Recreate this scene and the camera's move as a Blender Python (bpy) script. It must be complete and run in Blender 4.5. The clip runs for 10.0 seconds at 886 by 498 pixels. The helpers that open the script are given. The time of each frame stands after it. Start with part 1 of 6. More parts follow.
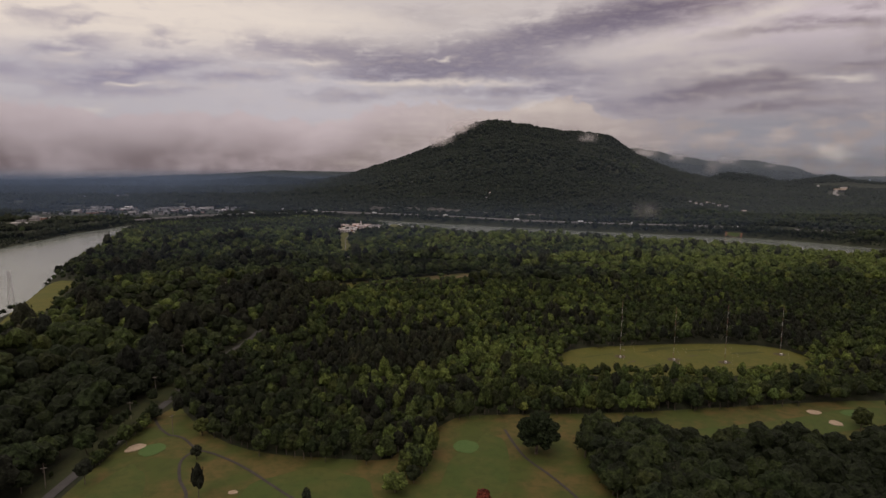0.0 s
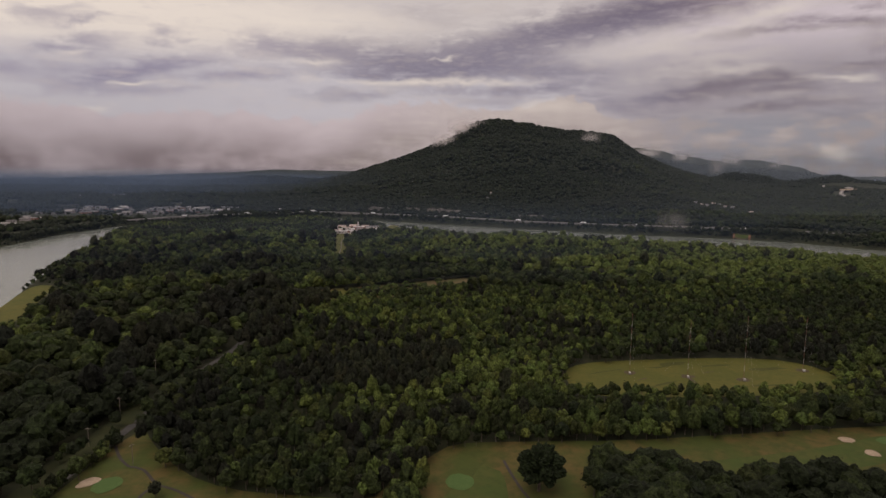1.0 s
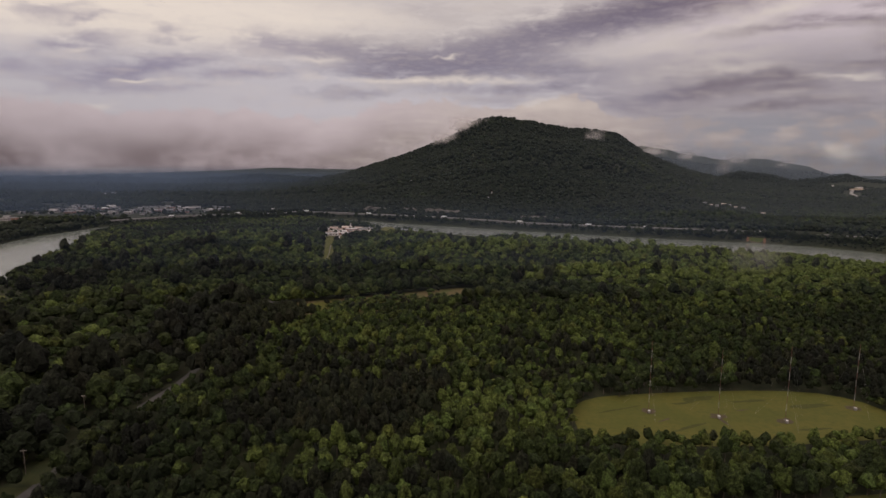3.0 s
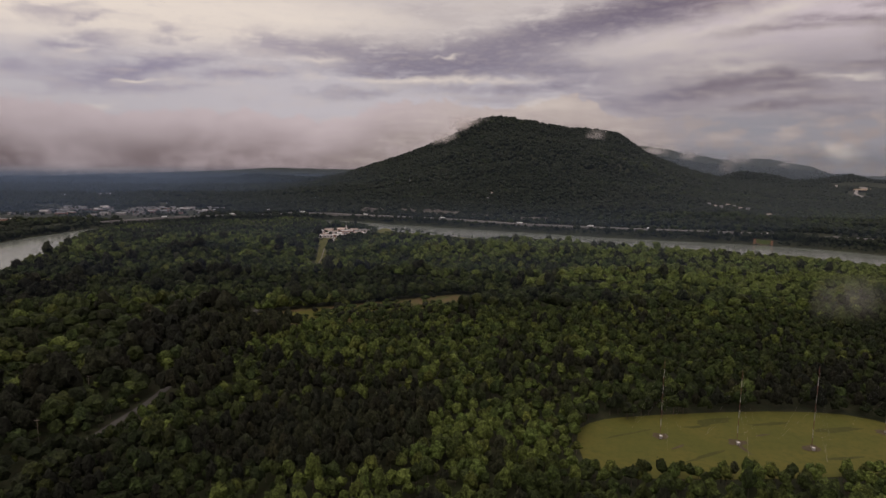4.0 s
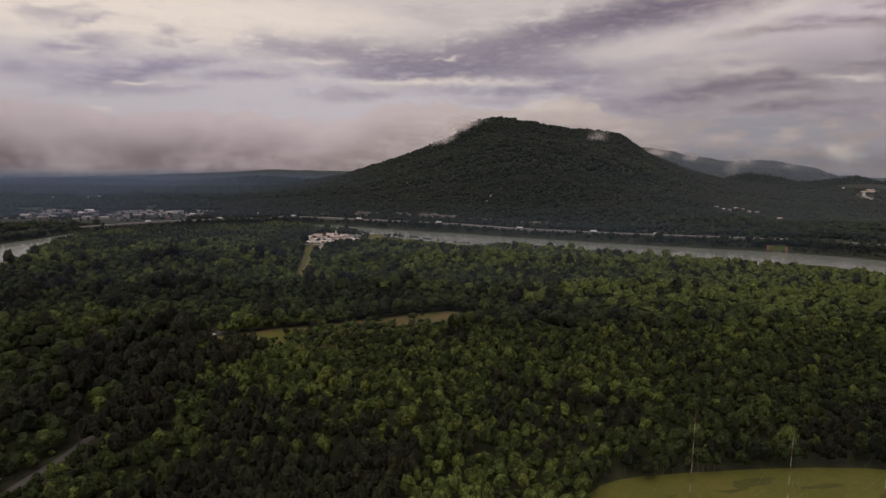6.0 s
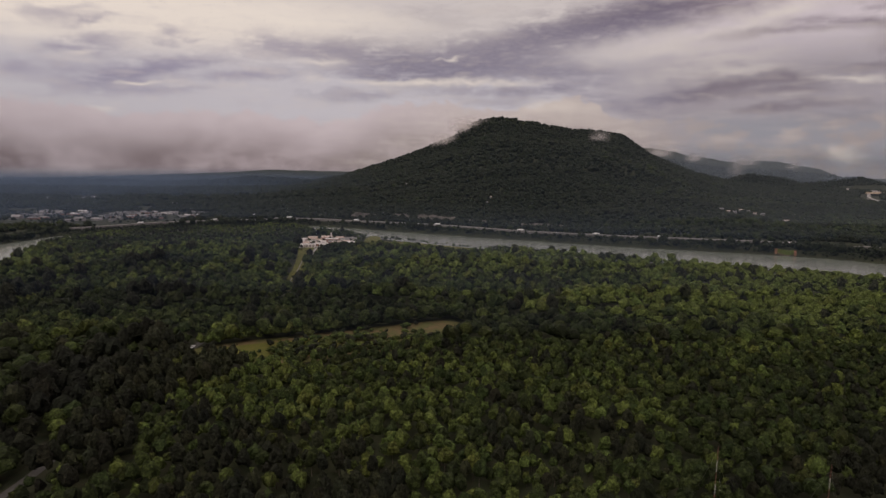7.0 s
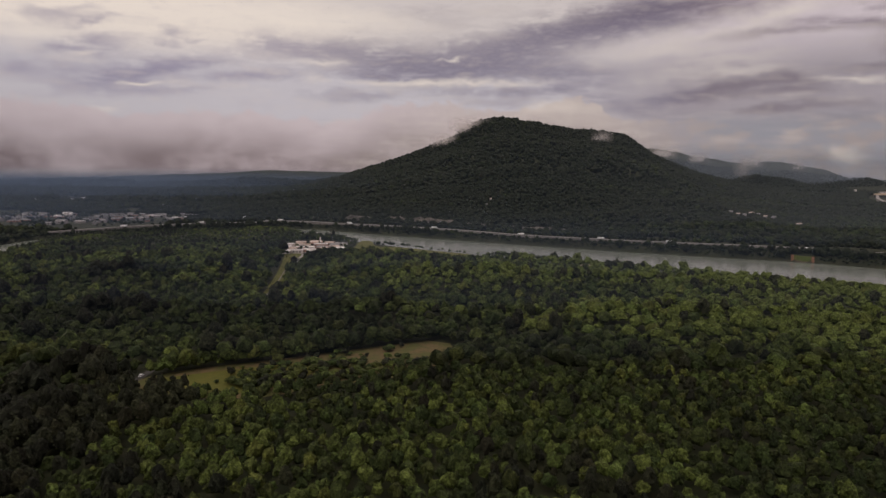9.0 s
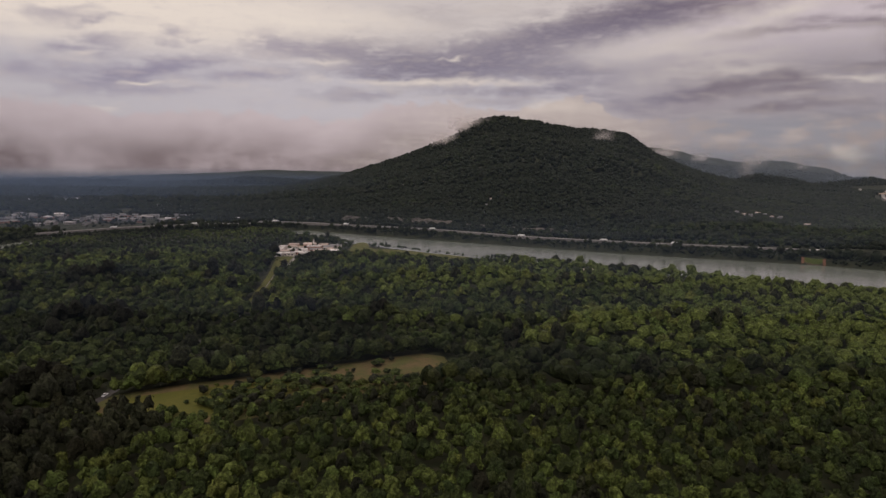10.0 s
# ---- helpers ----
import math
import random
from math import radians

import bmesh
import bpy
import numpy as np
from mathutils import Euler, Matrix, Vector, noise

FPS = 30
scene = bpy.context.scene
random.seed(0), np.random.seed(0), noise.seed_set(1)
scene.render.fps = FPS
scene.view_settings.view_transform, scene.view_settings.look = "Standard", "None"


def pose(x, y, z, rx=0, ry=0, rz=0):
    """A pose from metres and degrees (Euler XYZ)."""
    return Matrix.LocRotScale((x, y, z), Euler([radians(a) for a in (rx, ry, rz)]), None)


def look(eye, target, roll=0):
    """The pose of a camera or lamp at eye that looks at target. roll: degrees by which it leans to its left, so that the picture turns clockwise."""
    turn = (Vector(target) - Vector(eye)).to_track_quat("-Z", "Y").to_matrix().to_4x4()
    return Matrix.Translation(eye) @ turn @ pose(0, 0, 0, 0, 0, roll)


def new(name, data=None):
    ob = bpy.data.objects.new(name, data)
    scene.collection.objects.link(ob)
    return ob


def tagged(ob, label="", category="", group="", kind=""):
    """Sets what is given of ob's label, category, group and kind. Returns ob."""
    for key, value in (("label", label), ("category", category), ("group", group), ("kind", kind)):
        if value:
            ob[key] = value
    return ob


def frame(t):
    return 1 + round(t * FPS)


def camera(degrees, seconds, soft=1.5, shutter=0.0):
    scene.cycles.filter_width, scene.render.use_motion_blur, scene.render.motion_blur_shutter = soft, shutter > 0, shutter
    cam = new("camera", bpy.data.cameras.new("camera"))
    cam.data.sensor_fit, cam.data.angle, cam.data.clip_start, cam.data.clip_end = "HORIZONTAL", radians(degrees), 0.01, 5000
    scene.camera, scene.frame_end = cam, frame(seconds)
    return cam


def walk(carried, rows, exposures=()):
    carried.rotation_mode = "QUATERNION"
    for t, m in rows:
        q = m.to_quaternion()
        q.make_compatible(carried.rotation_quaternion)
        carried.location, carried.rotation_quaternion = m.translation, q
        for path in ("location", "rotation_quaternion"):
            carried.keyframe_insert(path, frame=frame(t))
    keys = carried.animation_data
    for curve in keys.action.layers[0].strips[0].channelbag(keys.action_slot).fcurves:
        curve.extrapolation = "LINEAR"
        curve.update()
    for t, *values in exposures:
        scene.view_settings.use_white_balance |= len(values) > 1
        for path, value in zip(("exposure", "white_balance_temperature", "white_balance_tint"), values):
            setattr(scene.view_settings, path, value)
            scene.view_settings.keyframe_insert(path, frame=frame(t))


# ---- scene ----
cam = camera(73.7, 10.0, 1.45)
# seconds, place, pitch, roll and heading
ROWS = [
    (0.0, -0.64, -15.12, 136.04, -8.085, -0.337, -2.270),
    (0.5, 2.41, 2.01, 136.30, -8.115, -0.369, -2.187),
    (1.0, 5.31, 18.54, 136.47, -8.148, -0.433, -2.091),
    (1.5, 8.52, 34.96, 136.49, -8.194, -0.361, -2.106),
    (2.0, 11.63, 50.75, 136.63, -8.253, -0.440, -1.997),
    (2.5, 14.79, 66.37, 136.83, -8.300, -0.508, -1.897),
    (4.0, 23.94, 113.08, 137.10, -8.320, -0.542, -1.769),
    (4.5, 27.02, 128.25, 137.32, -8.232, -0.507, -1.749),
    (5.0, 30.15, 143.23, 137.49, -8.180, -0.480, -1.731),
    (5.5, 33.20, 158.62, 137.60, -8.181, -0.480, -1.721),
    (7.0, 41.89, 203.24, 138.12, -8.128, -0.590, -1.573),
    (7.5, 44.45, 218.26, 138.19, -8.113, -0.627, -1.519),
    (8.0, 47.28, 232.88, 138.39, -8.076, -0.658, -1.439),
    (8.5, 50.00, 247.11, 138.41, -8.024, -0.645, -1.466),
    (9.0, 52.79, 261.50, 138.64, -8.083, -0.609, -1.437),
    (9.5, 55.87, 277.44, 138.61, -8.137, -0.590, -1.345),
    (10.0, 58.90, 294.33, 138.72, -8.144, -0.562, -1.347),
]
walk(cam, [(t, pose(x, y, z, 90 + pitch, roll, yaw)) for t, x, y, z, pitch, roll, yaw in ROWS])

# ---- world, sun and exposure ----
scene.view_settings.exposure = 0.0


def maths(tree, op, a, b=None, c=None, clamp=False):
    n = tree.nodes.new("ShaderNodeMath")
    n.operation, n.use_clamp = op, clamp
    for i, v in enumerate((a, b, c)):
        if v is None:
            continue
        if isinstance(v, (int, float)):
            n.inputs[i].default_value = v
        else:
            tree.links.new(v, n.inputs[i])
    return n.outputs[0]


def mixed(tree, fac, a, b, blend="MIX"):
    n = tree.nodes.new("ShaderNodeMix")
    n.data_type, n.blend_type = "RGBA", blend
    for i, v in ((0, fac), (6, a), (7, b)):
        if isinstance(v, (int, float)):
            n.inputs[i].default_value = v
        elif isinstance(v, tuple):
            n.inputs[i].default_value = (*v, 1.0)
        else:
            tree.links.new(v, n.inputs[i])
    return n.outputs[2]


def noised(tree, vector, scale, detail=4.0, rough=0.55, distort=0.0):
    n = tree.nodes.new("ShaderNodeTexNoise")
    n.inputs["Scale"].default_value = scale
    n.inputs["Detail"].default_value = detail
    n.inputs["Roughness"].default_value = rough
    n.inputs["Distortion"].default_value = distort
    if vector is not None:
        tree.links.new(vector, n.inputs["Vector"])
    return n


def ramped(tree, value, low, high):
    n = tree.nodes.new("ShaderNodeMapRange")
    n.interpolation_type = "SMOOTHSTEP"
    n.inputs["From Min"].default_value, n.inputs["From Max"].default_value = low, high
    tree.links.new(value, n.inputs["Value"])
    return n.outputs["Result"]


def tint(r, g, b):
    """Linear colour from the 0 to 255 steps of a colour chart."""
    return tuple((c / 255 / 12.92) if c < 10.3 else ((c / 255 + 0.055) / 1.055) ** 2.4 for c in (r, g, b))


# clouds: azimuth and elevation of the middle, half width and half height in degrees, rise to the east, density
PUFFS_WEST = [
    (-31.3, 11.14, 1.3, 0.57, 0.13, 0.6), (-29.4, 10.96, 1.2, 0.33, 0.23, 0.35), (-27.9, 11.28, 1.2, 0.21, 0.28, 0.5), (-28.6, 11.94, 1.0, 0.25, 0.34, 0.25), (-28.6, 9.38, 2.0, 0.51, 0.16, 0.8),
    (-30.5, 8.63, 1.1, 0.25, 0.22, 0.5), (-27.6, 8.74, 1.4, 0.35, 0.09, 0.5), (-22.4, 10.72, 1.0, 0.36, 0.19, 0.5), (-22.8, 9.93, 0.5, 0.27, 0.09, 0.4), (-20.8, 10.24, 0.6, 0.18, 0.28, 0.3),
    (-33.6, 7.08, 1.0, 0.5, 0.1, 0.6), (-31.0, 7.14, 1.3, 0.38, 0.15, 0.4),
]
BANDS_WEST = [
    (-25.0, 7.64, 4.0, 0.59, 0.18, 0.75), (-27.2, 6.67, 2.9, 0.63, 0.18, 0.6), (-21.5, 8.35, 2.7, 0.37, 0.19, 0.6), (-17.4, 7.76, 2.8, 0.33, 0.14, 0.5), (-14.0, 10.57, 2.0, 0.71, -0.04, 0.3),
    (-16.0, 7.6, 2.9, 0.29, 0.1, 0.4), (-22.5, 6.06, 2.7, 0.23, 0.11, 0.3), (-26.0, 5.85, 2.5, 0.46, 0.06, 0.35), (-11.0, 10.26, 4.0, 0.77, 0.05, 0.5), (-7.0, 9.94, 4.6, 1.08, 0.03, 0.5),
    (-3.3, 9.05, 4.2, 0.9, 0.02, 0.5), (-4.9, 8.02, 3.1, 0.35, 0.02, 0.5), (-6.0, 6.12, 2.6, 0.36, 0.08, 0.4), (-9.1, 6.4, 2.1, 0.4, 0.03, 0.25), (0.4, 13.26, 3.1, 0.57, -0.08, 0.25),
]
BANDS_MIDDLE = [
    (0.9, 8.62, 4.8, 0.9, 0.01, 0.6), (4.6, 9.39, 4.7, 1.24, 0.05, 0.55), (9.3, 9.11, 4.7, 1.09, -0.01, 0.55), (13.0, 8.31, 3.1, 0.49, -0.02, 0.5), (6.7, 10.86, 4.7, 0.88, 0.1, 0.5),
    (10.8, 11.76, 4.6, 1.05, 0.12, 0.6), (15.8, 12.3, 4.4, 1.17, 0.15, 0.85), (20.1, 13.21, 4.2, 0.99, 0.08, 0.8), (25.1, 13.49, 4.0, 0.61, 0.01, 0.95), (21.6, 12.21, 2.3, 0.45, 0.03, 0.4),
    (8.4, 6.87, 2.1, 0.41, -0.01, 0.55), (12.3, 6.83, 1.3, 0.4, 0.08, 0.6), (4.1, 6.87, 3.7, 0.31, 0.0, 0.3), (15.0, 7.28, 2.0, 0.4, -0.02, 0.4), (6.8, 5.85, 3.2, 0.41, -0.0, 0.3),
]
CUMULUS_EAST = [
    (23.3, 6.08, 2.1, 0.43, 0.07, 0.65), (25.1, 6.49, 2.0, 0.38, 0.12, 0.6), (28.5, 7.25, 2.1, 0.45, -0.0, 0.55), (26.8, 6.88, 2.6, 0.37, 0.01, 0.5), (31.4, 7.08, 1.6, 0.44, -0.17, 0.7),
    (29.0, 6.18, 2.5, 0.23, 0.04, 0.5), (31.3, 6.29, 1.6, 0.18, -0.05, 0.4), (29.5, 4.92, 1.9, 0.28, 0.02, 0.8), (32.4, 5.26, 1.6, 0.4, -0.04, 0.4), (19.1, 4.97, 2.9, 0.5, -0.12, 0.45),
    (22.0, 5.64, 2.4, 0.39, -0.03, 0.4), (16.1, 6.02, 2.0, 0.5, -0.22, 0.35),
]
STREAKS_EAST = [
    (33.8, 11.35, 3.4, 0.33, -0.13, 0.6), (31.1, 10.91, 3.2, 0.21, -0.1, 0.5), (36.3, 10.85, 1.4, 0.32, -0.12, 0.5), (37.2, 9.15, 0.9, 0.81, -0.1, 0.3), (37.0, 7.96, 1.1, 0.41, -0.09, 0.4),
    (35.2, 7.9, 2.2, 0.51, -0.08, 0.2), (37.1, 12.01, 0.7, 0.31, -0.13, 0.4), (27.0, 10.93, 3.0, 0.35, 0.08, 0.3), (35.4, 5.12, 1.5, 0.22, -0.05, 0.3), (35.5, 4.04, 2.6, 0.52, -0.04, 0.25),
]
# thin bright places in the cloud
BREAKS_WEST = [
    (-10.0, 9.09, 2.0, 0.24, 0.04, 0.6), (2.2, 9.68, 1.0, 0.12, 0.19, 0.8), (-28.6, 8.61, 0.8, 0.17, 0.21, 0.6), (-28.7, 3.98, 1.0, 0.32, 0.05, 0.5), (-25.1, 6.55, 1.1, 0.14, 0.07, 0.6),
    (-2.8, 7.61, 5.8, 0.25, 0.02, 0.6), (6.8, 7.63, 4.7, 0.25, -0.0, 0.6), (20.3, 9.99, 4.3, 0.56, 0.05, 0.5), (24.4, 11.12, 3.1, 0.45, 0.13, 0.5), (30.2, 12.35, 2.4, 0.51, 0.21, 0.7),
    (26.3, 8.97, 3.5, 0.82, 0.04, 0.35),
]
BREAKS_EAST = [
    (34.5, 6.97, 1.5, 0.17, -0.07, 0.6), (36.7, 6.82, 0.9, 0.25, -0.07, 0.6), (27.6, 8.12, 2.1, 0.27, -0.01, 0.4), (35.0, 1.19, 0.9, 0.55, -0.0, 0.9), (13.1, 5.1, 2.0, 0.7, -0.01, 0.6), (9.9, 5.5, 1.4, 0.5, 0.02, 0.6),
    (19.2, 3.32, 2.0, 0.5, -0.21, 0.35), (21.8, 7.8, 2.8, 0.48, 0.06, 0.3), (-7.9, 12.54, 8.1, 0.85, 0.04, 0.5), (-32.6, 9.75, 2.1, 0.82, 0.12, 0.5), (-15.3, 13.03, 6.7, 0.91, 0.07, 0.4),
]
# upper edge of the low bank of cloud: azimuth and elevation
BANK_TOP = [(-46, 6.2), (-34.42, 4.93), (-30.84, 4.44), (-28.93, 4.24), (-26.93, 3.98), (-23.52, 4.32), (-21.28, 4.61), (-17.09, 4.58), (-13.18, 4.26),
            (-9.12, 3.85), (-7.03, 4.05), (-5.45, 4.95), (-3.33, 5.66), (0.4, 5.82), (2.54, 5.58), (5.21, 5.18), (7.87, 5.08), (9.97, 5.33),
            (11.26, 5.93), (13.05, 6.21), (14.06, 6.55), (15.36, 5.78), (17.16, 4.75), (19.16, 4.07), (22.96, 4.4), (25.27, 4.11), (27.52, 3.49),
            (29.3, 2.61), (30.92, 3.14), (33.25, 3.98), (37.92, 4.36), (46, 4.4)]
SUN_AZIMUTH, SUN_ELEVATION = -150.0, 52.0

world = bpy.data.worlds.new("overcast_sky")
scene.world = world
world.use_nodes = True
wt = world.node_tree
wt.nodes.clear()
coord = wt.nodes.new("ShaderNodeTexCoord").outputs["Generated"]
split = wt.nodes.new("ShaderNodeSeparateXYZ")
wt.links.new(coord, split.inputs[0])
azimuth = maths(wt, "MULTIPLY", maths(wt, "ARCTAN2", split.outputs[0], split.outputs[1]), 57.29578)
flat = maths(wt, "SQRT", maths(wt, "ADD", maths(wt, "MULTIPLY", split.outputs[0], split.outputs[0]),
                               maths(wt, "MULTIPLY", split.outputs[1], split.outputs[1])))
elevation = maths(wt, "MULTIPLY", maths(wt, "ARCTAN2", split.outputs[2], flat), 57.29578)


def sky_noise(along, up, shift, detail, rough, distort=0.0):
    """Cloud noise whose lumps are about that many degrees long and high."""
    at = wt.nodes.new("ShaderNodeCombineXYZ")
    wt.links.new(maths(wt, "MULTIPLY_ADD", azimuth, 1 / along, shift), at.inputs[0])
    wt.links.new(maths(wt, "MULTIPLY_ADD", elevation, 1 / up, shift), at.inputs[1])
    return noised(wt, at.outputs[0], 1.0, detail, rough, distort)


def channels(noise):
    n = wt.nodes.new("ShaderNodeSeparateColor")
    wt.links.new(noise.outputs["Color"], n.inputs[0])
    return n.outputs


streak = sky_noise(9.0, 1.0, 0.0, 6.0, 0.6, 0.35)
wisp = sky_noise(3.6, 0.8, 3.1, 7.0, 0.62, 0.5)
puff = sky_noise(2.0, 1.2, 7.7, 7.0, 0.58, 0.2)
big_warp, puff_warp = channels(sky_noise(6.0, 2.4, 1.3, 3.0, 0.5)), channels(puff)
az = maths(wt, "ADD", azimuth, maths(wt, "ADD", maths(wt, "MULTIPLY_ADD", big_warp[0], 3.6, -1.8), maths(wt, "MULTIPLY_ADD", puff_warp[0], 3.2, -1.6)))
el = maths(wt, "ADD", elevation, maths(wt, "ADD", maths(wt, "MULTIPLY_ADD", big_warp[1], 0.9, -0.45), maths(wt, "MULTIPLY_ADD", puff_warp[1], 1.3, -0.65)))


def cloud_sum(clouds):
    """Soft lens-shaped clouds, added up where they overlap."""
    total = None
    for a, e, wide, high, rise, dense in clouds:
        u = maths(wt, "MULTIPLY_ADD", az, 1 / wide, -a / wide)
        v = maths(wt, "MULTIPLY_ADD", el, 1 / high, -e / high)
        v = maths(wt, "MULTIPLY_ADD", u, -rise * wide / high, v)
        r = maths(wt, "ADD", maths(wt, "MULTIPLY", u, u), maths(wt, "MULTIPLY", v, v))
        one = maths(wt, "MULTIPLY", maths(wt, "EXPONENT", maths(wt, "MULTIPLY", r, -0.7)), dense)
        total = one if total is None else maths(wt, "ADD", total, one)
    return total


dark = cloud_sum(PUFFS_WEST + BANDS_WEST + BANDS_MIDDLE + CUMULUS_EAST + STREAKS_EAST)
bright = cloud_sum(BREAKS_WEST + BREAKS_EAST)
# the deck goes on in faint streaks; every cloud is drawn out and torn at its edges
present = maths(wt, "MULTIPLY_ADD", dark, 0.9, 0.30, True)
tear = maths(wt, "ADD", maths(wt, "MULTIPLY_ADD", streak.outputs["Fac"], 2.2, -1.06), maths(wt, "ADD", maths(wt, "MULTIPLY_ADD", wisp.outputs["Fac"], 1.7, -0.85), maths(wt, "MULTIPLY_ADD", puff.outputs["Fac"], 1.5, -0.75)))
dark = maths(wt, "MULTIPLY_ADD", tear, maths(wt, "MULTIPLY", present, 0.95), dark)
dark = maths(wt, "MULTIPLY", maths(wt, "SUBTRACT", 1.0, maths(wt, "EXPONENT", maths(wt, "MULTIPLY", maths(wt, "MAXIMUM", dark, 0.0), -1.15))), 1.05, None, True)
bright = maths(wt, "MULTIPLY", maths(wt, "MULTIPLY_ADD", tear, 0.6, bright), 0.9, None, True)

sky = wt.nodes.new("ShaderNodeTexSky")
sky.sky_type, sky.sun_disc = "NISHITA", False
sky.sun_elevation, sky.sun_rotation = radians(SUN_ELEVATION), radians(SUN_AZIMUTH)
blue = mixed(wt, 1.0, sky.outputs[0], (0.085, 0.085, 0.085), "MULTIPLY")
veil = mixed(wt, ramped(wt, azimuth, 2.0, -26.0), tint(202, 191, 188), tint(229, 215, 204))
veil = mixed(wt, ramped(wt, azimuth, 8.0, 32.0), veil, tint(200, 186, 190))
veil = mixed(wt, ramped(wt, elevation, 11.5, 7.6), veil, mixed(wt, ramped(wt, azimuth, 6.0, 26.0), tint(192, 184, 189), tint(163, 152, 157)))
veil = mixed(wt, maths(wt, "MULTIPLY", ramped(wt, azimuth, 18.0, 27.0), ramped(wt, elevation, 5.5, 3.0)), veil, tint(150, 146, 153))
veil = mixed(wt, maths(wt, "MULTIPLY", ramped(wt, wisp.outputs["Fac"], 0.50, 0.72), 0.25), veil, tint(165, 154, 166))
cloud_dark = mixed(wt, ramped(wt, azimuth, -18.0, -2.0), tint(136, 127, 149), tint(110, 101, 122))
cloud_dark = mixed(wt, maths(wt, "MULTIPLY", ramped(wt, azimuth, 2.0, 16.0), ramped(wt, elevation, 10.5, 14.0)), cloud_dark, tint(92, 80, 101))
cloud_dark = mixed(wt, ramped(wt, azimuth, 20.0, 27.0), cloud_dark, tint(112, 97, 108))
high_cloud = mixed(wt, dark, veil, cloud_dark)
high_cloud = mixed(wt, maths(wt, "MULTIPLY", bright, 0.9), high_cloud, mixed(wt, ramped(wt, azimuth, -10.0, 14.0), tint(236, 222, 209), tint(220, 207, 198)))
heavens = mixed(wt, 0.98, blue, high_cloud)
# low bank of cloud over the far hills, torn along its top
edge_of = wt.nodes.new("ShaderNodeValToRGB")
edge_of.color_ramp.interpolation = "B_SPLINE"
while len(edge_of.color_ramp.elements) < len(BANK_TOP):
    edge_of.color_ramp.elements.new(0.5)
for stop, (a, e) in zip(edge_of.color_ramp.elements, BANK_TOP):
    stop.position, stop.color = (a + 46) / 92, (e / 10, e / 10, e / 10, 1)
wt.links.new(maths(wt, "MULTIPLY_ADD", maths(wt, "ADD", azimuth, maths(wt, "MULTIPLY_ADD", puff_warp[2], 1.6, -0.8)), 1 / 92, 0.5), edge_of.inputs[0])
top = maths(wt, "MULTIPLY", edge_of.outputs["Color"], 10.0)
billow = sky_noise(1.7, 1.4, 5.3, 7.0, 0.58, 0.15)
top = maths(wt, "ADD", top, maths(wt, "MULTIPLY_ADD", billow.outputs["Fac"], 2.6, -1.3))
under = maths(wt, "SUBTRACT", top, elevation)
crisp = maths(wt, "MULTIPLY_ADD", ramped(wt, azimuth, -8.0, 8.0), 0.8, 2.2)
bank = ramped(wt, maths(wt, "MULTIPLY", under, crisp), -0.35, 0.85)
torn_east = maths(wt, "MULTIPLY", ramped(wt, azimuth, 18.0, 26.0), ramped(wt, puff.outputs["Fac"], 0.62, 0.40))
bank = maths(wt, "MULTIPLY", bank, maths(wt, "MULTIPLY_ADD", torn_east, -0.85, 1.0))
# a slit of lighter sky shows under its western end
slit = maths(wt, "MULTIPLY", ramped(wt, azimuth, -18.0, -27.0), ramped(wt, maths(wt, "MULTIPLY_ADD", billow.outputs["Fac"], 0.5, elevation), -0.25, -0.60))
lumps = sky_noise(7.5, 4.2, 2.2, 5.0, 0.5, 0.1)
shade = maths(wt, "MULTIPLY", ramped(wt, under, 0.0, 4.6), maths(wt, "MULTIPLY_ADD", ramped(wt, lumps.outputs["Fac"], 0.32, 0.66), 0.62, 0.44))
shade = maths(wt, "ADD", shade, maths(wt, "MULTIPLY_ADD", billow.outputs["Fac"], -0.8, 0.4), None, True)
bank_light = mixed(wt, ramped(wt, azimuth, -8.0, 10.0), tint(194, 178, 180), tint(188, 173, 168))
bank_light = mixed(wt, ramped(wt, azimuth, 14.0, 24.0), bank_light, tint(168, 155, 153))
bank_dark = mixed(wt, ramped(wt, azimuth, -14.0, -2.0), tint(116, 100, 100), tint(148, 134, 131))
bank_colour = mixed(wt, shade, bank_light, bank_dark)
bank_colour = mixed(wt, maths(wt, "MULTIPLY", bright, maths(wt, "MULTIPLY", ramped(wt, azimuth, -14.0, -2.0), 0.85)), bank_colour, tint(212, 198, 189))
heavens = mixed(wt, maths(wt, "MULTIPLY", bank, 0.95), heavens, bank_colour)
heavens = mixed(wt, maths(wt, "MULTIPLY", slit, 0.45), heavens, tint(176, 164, 162))
# an overcast sky is brighter overhead than near the horizon
heavens = mixed(wt, 1.0, heavens, mixed(wt, ramped(wt, elevation, 20.0, 75.0), (1.0, 1.0, 1.0), (2.3, 2.3, 2.3)), "MULTIPLY")
background = wt.nodes.new("ShaderNodeBackground")
wt.links.new(heavens, background.inputs["Color"])
background.inputs["Strength"].default_value = 1.0
wt.links.new(background.outputs[0], wt.nodes.new("ShaderNodeOutputWorld").inputs["Surface"])

sun = new("sun", bpy.data.lights.new("sun", "SUN"))
sun.data.energy, sun.data.angle, sun.data.color = 0.7, radians(20), (1.0, 0.95, 0.86)
sun.matrix_world = look((0, 0, 900), (-900 * math.sin(radians(SUN_AZIMUTH)) / math.tan(radians(SUN_ELEVATION)),
                                      -900 * math.cos(radians(SUN_AZIMUTH)) / math.tan(radians(SUN_ELEVATION)), 0))

# ---- materials ----


